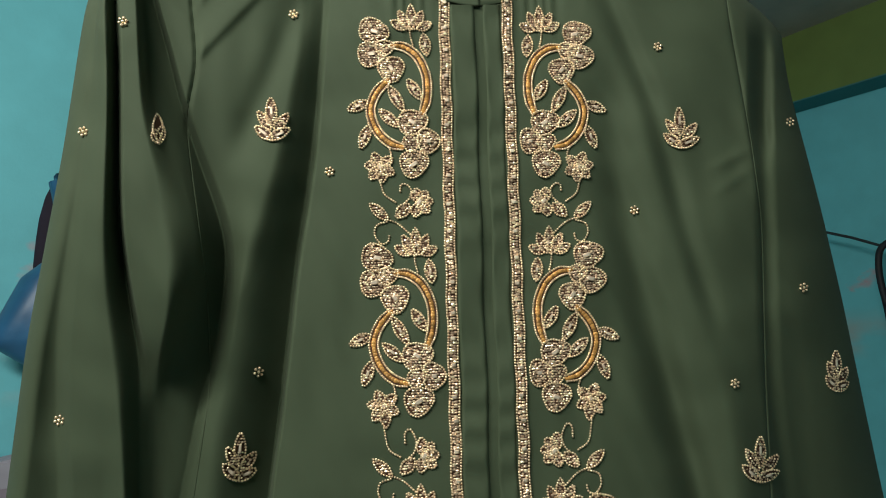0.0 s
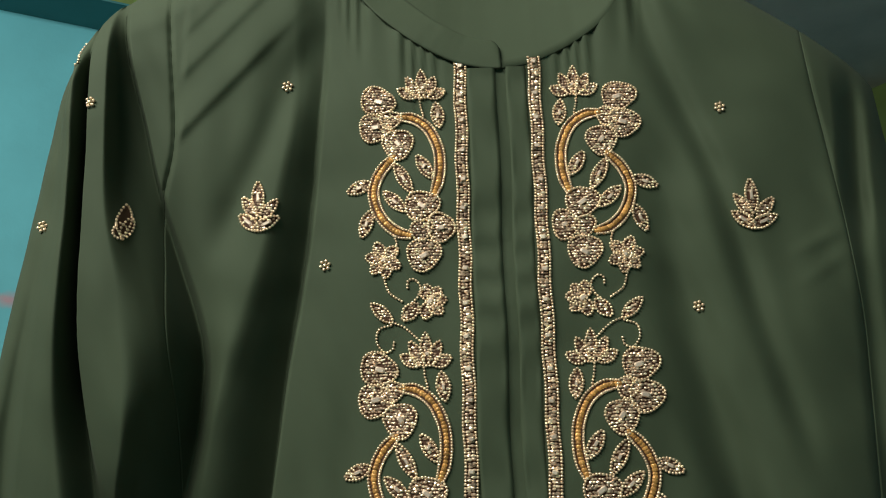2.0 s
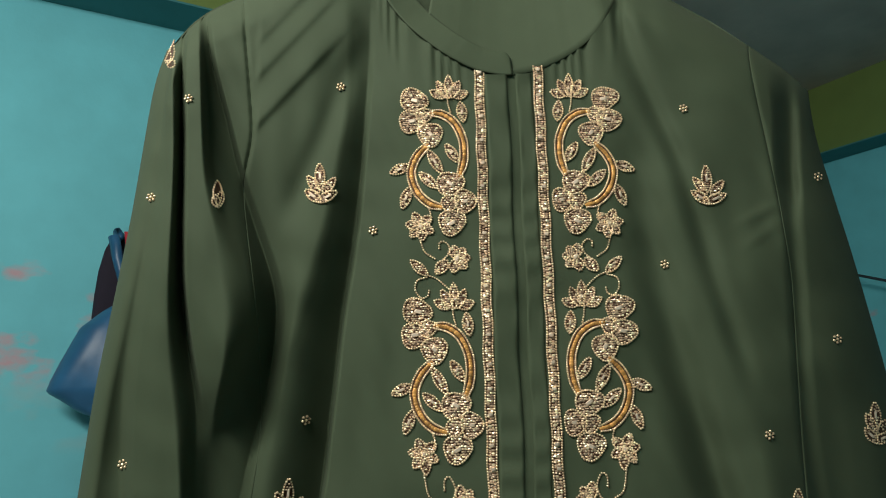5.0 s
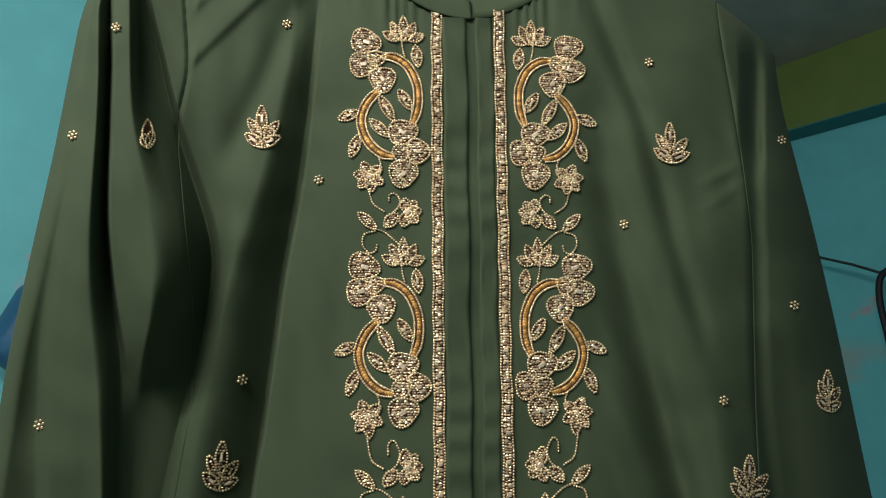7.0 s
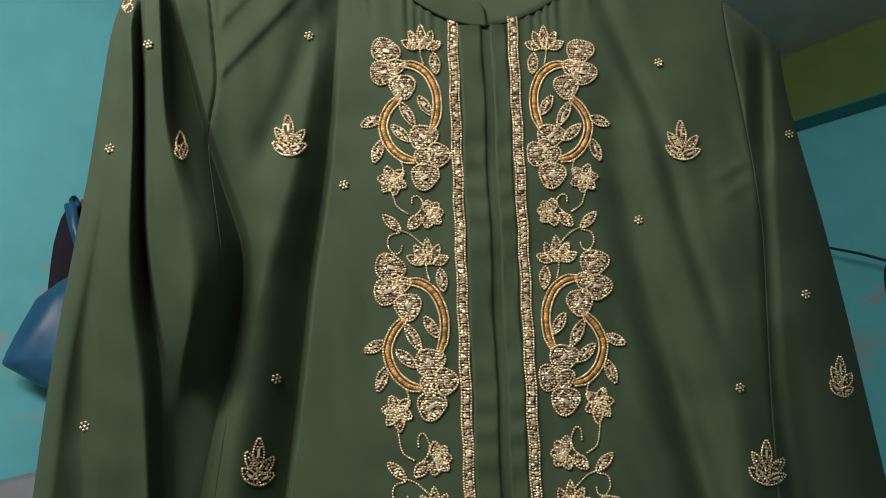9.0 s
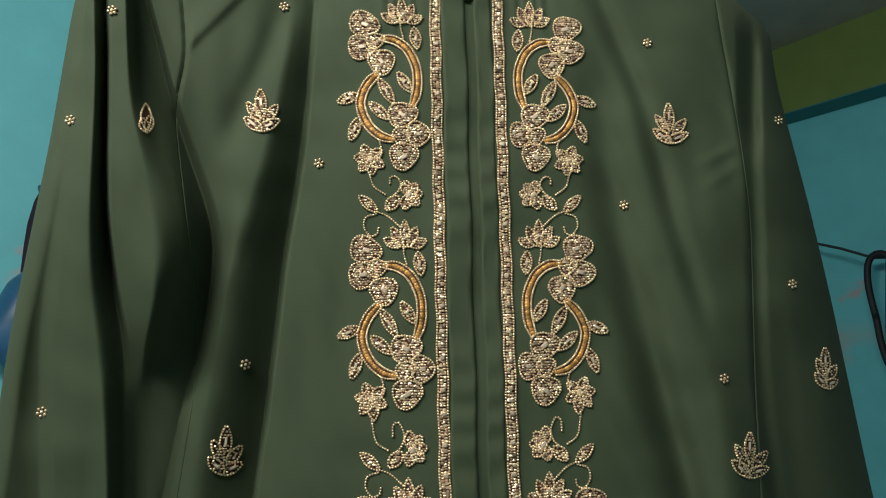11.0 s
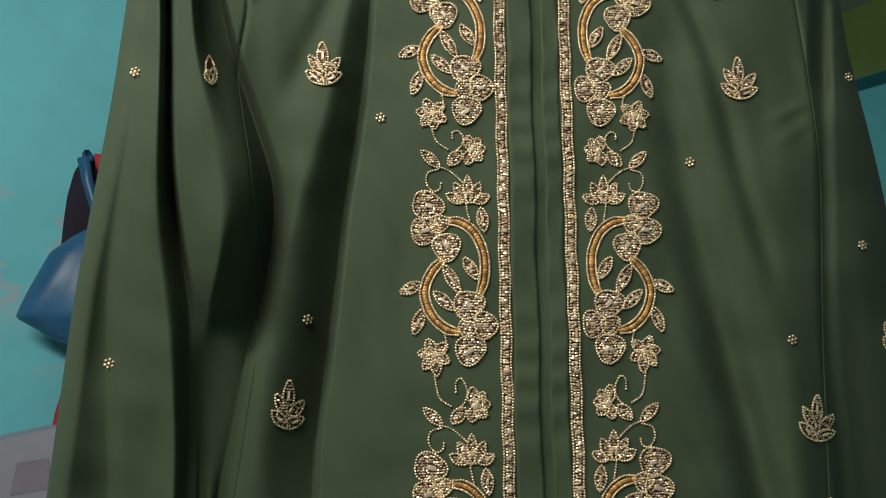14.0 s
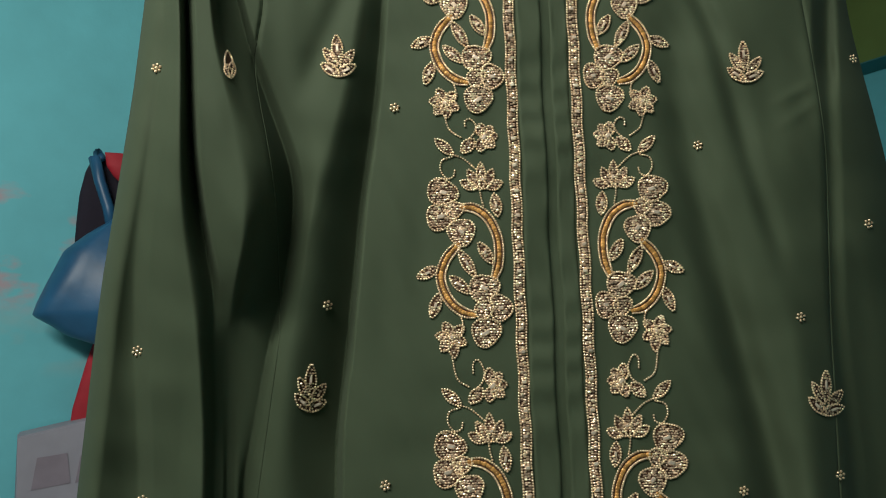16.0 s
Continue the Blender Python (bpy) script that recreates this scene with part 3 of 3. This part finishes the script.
def beaded(name, outlines, parent, label="", stones=(), fill=True):
    """One flower or leaf: bead outlines, filled with smaller beads, with cut stones."""
    edge = np.concatenate(outlines)
    ob = beads(name, on_cloth(edge, 0.0010), BEAD * rng.uniform(0.9, 1.12, len(edge)), GOLD, parent, label)
    if fill:
        inner = [scatter(o) for o in outlines]
        inner = np.concatenate([i for i in inner if len(i)] or [np.zeros((0, 2))])
        if len(inner):
            for c, l, w, t in stones:
                inner = inner[np.linalg.norm(inner - np.array(c), axis=1) > (l + w) / 4]
            beads("filling", on_cloth(inner, 0.0005), 0.00096 * rng.uniform(0.75, 1.3, len(inner)), SEQUIN, ob, "smaller champagne beads", sub=1, stretch=1.25, tall=0.85)
    pad(outlines, ob)
    if stones:
        bm = bmesh.new()
        for c, l, w, t in stones:
            stone(bm, c, l, w, t)
        bmesh.ops.recalc_face_normals(bm, faces=bm.faces)
        part("stone", bm, STONE, ob, "pale cut stones")
    return ob


def pad(outlines, parent):
    """Brown stitched ground under the beads, a little wider than the outlines: its dark rim stands in for their halo of
    shadow.
    """
    verts, faces = [], []
    for k, o in enumerate(outlines):
        c = o.mean(0)
        base = len(verts)
        for f, lift in ((1.09, -0.0004), (1.05, 0.0003 + 0.00003 * k), (0.6, 0.0004 + 0.00003 * k)):
            q = c + (o - c) * f
            verts += [tuple(v) for v in on_cloth(q, lift)]
        verts += [tuple(v) for v in on_cloth(c, 0.0004 + 0.00003 * k)]
        n = len(o)
        for r in (0, 1):
            for i in range(n):
                a, b = base + r * n + i, base + r * n + (i + 1) % n
                faces.append((a, b, b + n, a + n))
        for i in range(n):
            faces.append((base + 2 * n + i, base + 2 * n + (i + 1) % n, base + 3 * n))
    mesh_object("backing", verts, faces, BACKING, parent, "brown stitched ground that darkens the gaps between beads")


def beaded_stem(name, pts, parent):
    p = curve_through(pts)
    return beads(name, on_cloth(p, 0.0007), BEAD * 0.95, GOLD, parent)


def vine(pts, parent, wide=0.0062):
    """A curved amber band between two rows of beads."""
    p = curve_through(pts, 0.0016)
    t = np.gradient(p, axis=0)
    t /= np.linalg.norm(t, axis=1)[:, None]
    side = np.stack([-t[:, 1], t[:, 0]], 1)
    taper = np.minimum(1, 0.65 + np.minimum(np.arange(len(p)), np.arange(len(p))[::-1]) * 0.08)[:, None]
    edge = np.concatenate([p + side * wide / 2 * taper, p - side * wide / 2 * taper])
    ob = beads("vine", on_cloth(edge, 0.0007), BEAD, GOLD, parent, "curved stem edged with beads")
    core = curve_through(pts, 0.0021)
    beads("core", on_cloth(core, 0.0003), 0.0017 * rng.uniform(0.85, 1.15, len(core)), AMBER, ob, "row of amber glass beads", sub=2, squash=0.6)
    n = len(p)
    mesh_object("backing", on_cloth(np.concatenate([p + side * 0.0036 * taper, p - side * 0.0036 * taper]), 0.0004), [(i, i + 1, n + i + 1, n + i) for i in range(n - 1)], BACKING, ob, "brown stitched ground that darkens the gaps between beads")


def motif(side, axis, top, tail=0.0):
    """One repeat of the flowering vine. side: -1 or 1, the way it grows from the straight border. tail: extra millimetres below the lower blossom."""
    def at(o, d):
        d += tail * float(smooth((d - 130) / 16))
        return np.array([axis + side * o / 1000, top - d / 1000])

    j = lambda: rng.uniform(-0.35, 0.35)
    whole = tagged(new("floral_motif"), "scrolling vine of gold beads and stones")
    whole.parent = kurta
    # lotus on a short stalk
    lotus = [petal(at(24 + 2 * k, 22), at(24 + dx, dz), 6.4e-3) for k, (dx, dz) in zip((2, 1, 0, -1, -2), ((15, 16), (9.5, 8), (0.5, 3), (-8, 8), (-14.5, 17)))]
    beaded("lotus", lotus, whole, "five-petalled beaded lotus", [(at(23.5, 15), 2.6e-3, 2.2e-3, 0.3)])
    beaded_stem("stalk", [at(25.5, 23), at(25, 28), at(23.5, 34)], whole)
    beaded("leaf", [petal(at(13.5, 42), at(15.5, 25.5), 7.5e-3)], whole, stones=[(at(14.5, 34), 4e-3, 2e-3, 1.5)])
    # upper rosette
    beaded("rosette", [lobe(at(52, 23.5), 10.2e-3, 8.6e-3, side * 0.3), lobe(at(54, 41.5), 9.2e-3, 8.6e-3, 0.2), lobe(at(39.5, 52.5), 9.0e-3, 8.8e-3, 0.9), lobe(at(44, 36.5), 6.2e-3, 5.4e-3, 0.4)],
           whole, "large three-lobed flower", [(at(51, 24), 6e-3, 3.2e-3, side * 0.25), (at(53.5, 41), 6e-3, 3.2e-3, -side * 0.2), (at(39.5, 52), 5e-3, 3.2e-3, side * 0.9)])
    vine([at(39, 34.5), at(29.5, 36), at(20.5, 43), at(14.8, 55), at(13.5, 66), at(14.5, 76), at(17.5, 85)], whole)
    beaded("leaf", [petal(at(18.5, 75), at(27.8, 60), 7.2e-3)], whole, stones=[(at(23.5, 67), 4e-3, 2e-3, 1.0)])
    # lower rosette
    beaded("rosette", [lobe(at(25, 92), 10e-3, 8.4e-3, 0.3), lobe(at(13.8, 106), 7.4e-3, 8.6e-3, 0.1), lobe(at(24.5, 122.5), 9.6e-3, 9.0e-3, 0.5), lobe(at(25.5, 107), 6.6e-3, 5.6e-3, 0.8)],
           whole, "large three-lobed flower", [(at(25, 92), 6e-3, 3.2e-3, side * 0.6), (at(13.5, 106), 4e-3, 3e-3, 0.1), (at(24.5, 123), 6e-3, 3.2e-3, -side * 0.5)])
    vine([at(42, 61), at(50, 70), at(54.5, 81), at(53.5, 91), at(48.5, 101), at(40.5, 108), at(32, 110.5)], whole)
    for base, tip in (((41.5, 65), (31, 84)), ((56.5, 77), (71, 83.5)), ((48.5, 83), (35, 95.5)), ((56, 94.5), (62, 111.5))):
        mid = (at(*base) + at(*tip)) / 2
        d = at(*tip) - at(*base)
        beaded("leaf", [petal(at(*base), at(*tip), 7.2e-3)], whole, stones=[(mid, 4.4e-3, 2e-3, math.atan2(d[1], d[0]))])
    # small blossoms, sprays and curls
    beaded_stem("stalk", [at(42, 111), at(40.5, 116), at(41.5, 121)], whole)
    beaded("blossom", [petal(at(48.5 + j(), 125), at(48.5 + 11 * math.sin(a), 125 - 11.5 * math.cos(a)), 7.0e-3) for a in (0.45, 1.45, 2.4, 3.3, 4.25, 5.4)], whole, "small six-petalled flower", [(at(48.5, 125), 2.6e-3, 2.6e-3, 0)])
    beaded_stem("stalk", [at(48.5, 136.5), at(45.5, 145), at(38, 150.5)], whole)
    beaded_stem("curl", [at(34.5, 142.5), at(34.2, 138.5), at(30.5, 137.5), at(26.8, 142), at(28.5, 148), at(31.5, 151)], whole)
    beaded("blossom", [petal(at(22, 151), at(22 + 10.5 * math.sin(a), 151 - 10.5 * math.cos(a)), 7.6e-3) for a in (0.15, 2.9, 4.0, 4.85, 5.6)], whole, "small five-petalled flower", [(at(21.5, 150.5), 5e-3, 3e-3, 0.8)])
    beaded("leaf", [petal(at(28.5, 152), at(37.5, 161.5), 8e-3)], whole)
    beaded("leaf", [petal(at(43.5, 163), at(56, 151.5), 6.6e-3)], whole)
    beaded_stem("stalk", [at(43.5, 163), at(36.5, 166), at(28, 173.5)], whole)
    beaded_stem("curl", [at(44.5, 164.5), at(51.5, 167), at(52.8, 174), at(48.5, 180), at(43.8, 178.5), at(42.8, 174.5)], whole)


LEFT_AXIS, RIGHT_AXIS, FIRST, REPEAT = -0.0230, 0.0238, 1.664, 0.166
for top, tail in ((FIRST, 0.0), (FIRST - REPEAT, 8.5), (FIRST - 2 * REPEAT - 0.0085, 0.0), (FIRST - 3 * REPEAT - 0.0085, 0.0)):
    motif(-1, LEFT_AXIS, top, tail)
    motif(1, RIGHT_AXIS, top, tail)

# straight borders: two bead rows with cut pieces between
for axis in (LEFT_AXIS, RIGHT_AXIS):
    z = np.arange(1.668, 1.664 - 4 * REPEAT, -PITCH)
    wob = 0.0004 * np.sin(z * 160) + axis
    rows = np.concatenate([np.stack([wob + s * 0.0034, z + rng.normal(0, 1e-4, len(z))], 1) for s in (-1, 1)])
    border = beads("border", on_cloth(rows, 0.0012), BEAD, GOLD, kurta, "straight beaded border strip")
    z2 = np.arange(1.667, 1.664 - 4 * REPEAT, -0.0019)
    pts = np.concatenate([np.stack([np.interp(z2, z[::-1], wob[::-1]) + s + rng.normal(0, 2e-4, len(z2)), z2 + rng.normal(0, 3e-4, len(z2))], 1) for s in (-0.0011, 0.0011)])
    beads("filling", on_cloth(pts, 0.0011), 0.00118 * rng.uniform(0.75, 1.3, len(pts)), SEQUIN, border, "champagne bead filling", sub=1, stretch=1.3, tall=0.80)
    bm = bmesh.new()
    for zz in np.arange(1.664, 1.664 - 4 * REPEAT, -0.0190):
        stone(bm, (axis + rng.uniform(-0.0006, 0.0006), zz + rng.uniform(-0.002, 0.002)), 3.6e-3, 2.6e-3, rng.uniform(-0.3, 0.3))
    bmesh.ops.recalc_face_normals(bm, faces=bm.faces)
    ob = part("stone", bm, STONE, border, "pale cut stones")
    edge = np.concatenate([np.stack([wob - 0.0040, z], 1), np.stack([wob + 0.0040, z], 1)])
    n = len(z)
    mesh_object("backing", on_cloth(edge, 0.0005), [(i, i + 1, n + i + 1, n + i) for i in range(n - 1)], BACKING, border, "brown stitched ground that darkens the gaps between beads")
    ob.location.y = -0.0012


def spray(x, z, size=1.0, turn=0.0, squeeze=1.0):
    """A scattered leaf sprig of beads."""
    ct, st = math.cos(turn), math.sin(turn)

    def at(a, b):
        return np.array([x + squeeze * size * (ct * a - st * b) / 1000, z + size * (st * a + ct * b) / 1000])

    blades = [petal(at(a, b), at(c, d), size * w * 1e-3) for a, b, c, d, w in
              ((0, -4, 0, 18.5, 7.6), (-1, -6, -11, 8.5, 6.6), (2, -7, 13.5, 5.5, 6.6), (-4, -13.5, 14.5, -6, 7.2), (0, -13.5, -13.5, -3, 7.4))]
    if squeeze < 0.35:   # seen edge-on in the folds: outlines alone
        return beaded("leaf_sprig", blades[:3], kurta, "beaded leaf sprig half hidden in a fold", fill=False)
    ob = beaded("leaf_sprig", blades, kurta, "scattered sprig of five beaded leaves",
                [(at(0, 8), size * 7e-3, size * 2.2e-3, turn + math.pi / 2), (at(6, -9.5), size * 7e-3, size * 2.2e-3, turn + 0.38), (at(-7, -8), size * 6e-3, size * 2.4e-3, turn - 0.66)])
    return ob


for x, z, size, turn, squeeze in ((-0.147, 1.572, 0.95, 0.05, 0.9), (0.151, 1.566, 0.95, 0.0, 1.0), (-0.167, 1.341, 0.95, -0.05, 0.8), (0.192, 1.325, 0.95, -0.1, 1.0), (0.255, 1.384, 0.9, -0.1, 0.65), (-0.224, 1.562, 0.85, 0.25, 0.26), (-0.2665, 1.676, 0.85, -0.35, 0.30)):
    spray(x, z, size, turn, squeeze)


def bead_dot(x, z):
    a = np.arange(6) * math.tau / 6 + 0.3
    p = np.concatenate([[[x, z]], np.stack([x + 0.0026 * np.cos(a), z + 0.0026 * np.sin(a)], 1)])
    beads("bead_dot", on_cloth(p, 0.001), [0.0013] + [0.00115] * 6, GOLD, kurta, "round cluster of seven beads")


for x, z in ((-0.132, 1.652), (-0.107, 1.536), (-0.155, 1.398), (0.138, 1.631), (0.112, 1.506), (0.178, 1.380), (0.236, 1.447), (0.237, 1.572), (-0.250, 1.645), (-0.274, 1.565),
             (-0.282, 1.371), (-0.119, 1.276), (0.127, 1.262), (0.198, 1.271), (-0.276, 1.275)):
    bead_dot(x, z)


# ---- things on the walls ----
def hung(name, mat, label, category, profile, v, deep=0.05, lean=0.0, folds=5, parent=None):
    """A soft thing hanging flat to the wall: profile rows are (z, left, right) in metres along the wall, from the top down."""
    zs = [p[0] for p in profile]
    n, m = 36, 40
    verts, faces = [], []
    for j in range(m + 1):
        z = zs[0] + (zs[-1] - zs[0]) * j / m
        a = np.interp(-z, [-q for q in zs], [p[1] for p in profile])
        b = np.interp(-z, [-q for q in zs], [p[2] for p in profile])
        g = j / m
        for i in range(n):
            t = i / n * math.tau
            cx, cy = math.cos(t), math.sin(t)
            r = 1 + 0.10 * math.sin(folds * t + 4 * g) * (0.4 + g)
            swell = deep * (0.35 + 0.65 * math.sin(math.pi * min(1, g * 1.05) * 0.8))
            verts.append(lean_at(((a + b) / 2 + (b - a) / 2 * cx), v - deep / 2 + swell * 0.5 * cy * r, z))
    for j in range(m):
        for i in range(n):
            faces.append((j * n + i, j * n + (i + 1) % n, (j + 1) * n + (i + 1) % n, (j + 1) * n + i))
    faces.append(tuple(range(n))[::-1])
    faces.append(tuple(m * n + i for i in range(n)))
    ob = mesh_object(name, verts, faces, mat, parent, label if parent else "")
    return ob if parent else tagged(ob, label, category)


def lean_at(u, v, z):
    return tuple(room(u - 0.022, v, z))


V = D_LEFT
bag = tagged(new("plastic_bag"), "bulging blue plastic carrier bag hung on the wall", "bag")
hung("sack", BLUE_BAG, "full blue plastic sack", "", [(1.668, 0.212, 0.238), (1.628, 0.155, 0.29), (1.586, 0.108, 0.33), (1.50, 0.070, 0.36), (1.46, 0.054, 0.37), (1.43, 0.045, 0.37), (1.405, 0.085, 0.36), (1.38, 0.120, 0.35), (1.355, 0.185, 0.32)], V - 0.02, 0.17, folds=5, parent=bag)
tube("handle", [lean_at(u, V - 0.10 + 0.01 * k, z) for k, (u, z) in enumerate(((0.215, 1.64), (0.205, 1.70), (0.185, 1.77), (0.172, 1.83), (0.18, 1.845), (0.19, 1.83)))], 0.014, BLUE_BAG, bag, "twisted blue handle loop")
hung("purple_cloth", PURPLE, "dark purple cloth hanging behind the blue bag", "cloth", [(1.835, 0.170, 0.28), (1.80, 0.155, 0.31), (1.74, 0.143, 0.33), (1.68, 0.138, 0.34), (1.62, 0.135, 0.33), (1.59, 0.140, 0.30), (1.575, 0.150, 0.28)], V - 0.005, 0.05)
hung("red_cloth", RED, "bright red cloth hanging on the wall", "cloth", [(1.845, 0.195, 0.40), (1.81, 0.200, 0.41), (1.785, 0.215, 0.40), (1.765, 0.235, 0.38)], V - 0.058, 0.045)
hung("red_scarf", RED, "red cloth strip hanging below the blue bag", "cloth", [(1.385, 0.19, 0.33), (1.30, 0.165, 0.30), (1.20, 0.14, 0.28), (1.12, 0.13, 0.27)], V - 0.01, 0.04)
pb = tagged(new("paper_bag"), "grey paper carrier bag with faded mauve print", "bag")
bm = bmesh.new()
c = [bm.verts.new(lean_at(u, v, z)) for u, v, z in ((0.025, V - 0.11, 1.152), (0.40, V - 0.10, 1.215), (0.40, V - 0.02, 1.215), (0.025, V - 0.01, 1.152), (0.03, V - 0.13, 0.70), (0.40, V - 0.13, 0.70), (0.40, V - 0.005, 0.70), (0.02, V - 0.005, 0.70))]
for f in ((0, 1, 5, 4), (1, 2, 6, 5), (2, 3, 7, 6), (3, 0, 4, 7), (4, 5, 6, 7), (0, 3, 2, 1)):
    bm.faces.new([c[i] for i in f])
bmesh.ops.bevel(bm, geom=bm.edges[:], offset=0.004, segments=2, affect="EDGES")
bmesh.ops.recalc_face_normals(bm, faces=bm.faces)
part("body", bm, PAPER, pb, "creased grey paper")
for k, (u0, u1, z0, z1) in enumerate(((0.055, 0.135, 1.03, 1.105), (0.06, 0.22, 0.965, 1.0), (0.145, 0.215, 1.035, 1.10))):
    bm = bmesh.new()
    q = [bm.verts.new(lean_at(u, V - 0.1095 - (1.155 - z) * 0.044, z)) for u, z in ((u0, z0), (u1, z0 + 0.006), (u1 - 0.008, z1), (u0 + 0.01, z1 - 0.004))]
    q2 = [bm.verts.new(lean_at(u, V - 0.1112 - (1.155 - z) * 0.044, z)) for u, z in ((u0, z0), (u1, z0 + 0.006), (u1 - 0.008, z1), (u0 + 0.01, z1 - 0.004))]
    bm.faces.new(q2)
    for i in range(4):
        bm.faces.new((q[i], q[(i + 1) % 4], q2[(i + 1) % 4], q2[i]))
    bmesh.ops.recalc_face_normals(bm, faces=bm.faces)
    part("print", bm, MAUVE, pb, "faded mauve printed patch")
# on the far wall: a line with clothes
U = D_RIGHT - 0.16


def far_at(v, z, off=0.0):
    return tuple(room(U - off, v - 0.04, z))


tagged(tube("clothes_line", [far_at(v, z) for v, z in ((2.085, 2.02), (1.80, 1.88), (1.575, 1.80), (1.45, 1.745), (1.2, 1.72), (0.8, 1.71), (0.2, 1.74), (-0.6, 1.80), (-2.15, 1.9))], 0.006, WIRE), "thin dark clothes line strung along the wall", "clothes line")
loop = [(1.455, 1.50), (1.47, 1.62), (1.465, 1.71), (1.44, 1.752), (1.40, 1.755), (1.37, 1.72), (1.355, 1.62)]
sb = tagged(new("shoulder_bag"), "dark shoulder bag hanging by its strap", "bag")
tube("strap", [far_at(v, z, 0.02) for v, z in curve_through(loop, 0.02)], 0.014, BLACK, sb, "black looped strap")
tube("strap", [far_at(v, z, 0.02) for v, z in curve_through([(1.455, 1.50), (1.44, 1.36), (1.40, 1.22)], 0.02)], 0.014, BLACK, sb, "black hanging strap")


def far_cloth(name, mat, label, rows, off):
    verts, faces = [], []
    n, m = 30, 24
    for j in range(m + 1):
        g = j / m
        z = rows[0][0] + (rows[-1][0] - rows[0][0]) * g
        a = np.interp(-z, [-r[0] for r in rows], [r[1] for r in rows])
        b = np.interp(-z, [-r[0] for r in rows], [r[2] for r in rows])
        for i in range(n + 1):
            f = i / n
            verts.append(far_at(a + (b - a) * f, z + 0.012 * math.sin(9 * f) * g, off + 0.02 * math.sin(f * 17 + 2 * g) * (0.3 + g)))
    for j in range(m):
        for i in range(n):
            p = j * (n + 1) + i
            faces.append((p, p + 1, p + n + 2, p + n + 1))
    ob = mesh_object(name, verts, faces, mat)
    ob.modifiers.new("thick", "SOLIDIFY").thickness = 0.006
    return tagged(ob, label, "clothes")


far_cloth("blue_shirt", INDIGO, "blue shirt hung over the clothes line", [(1.735, 1.385, 0.85), (1.55, 1.40, 0.85), (1.43, 1.41, 0.85), (1.39, 1.36, 0.85)], 0.03)
far_cloth("brown_cloth", PURPLE, "dark cloth hung below the blue shirt", [(1.45, 1.395, 0.9), (1.30, 1.39, 0.9), (1.19, 1.385, 0.9)], -0.01)
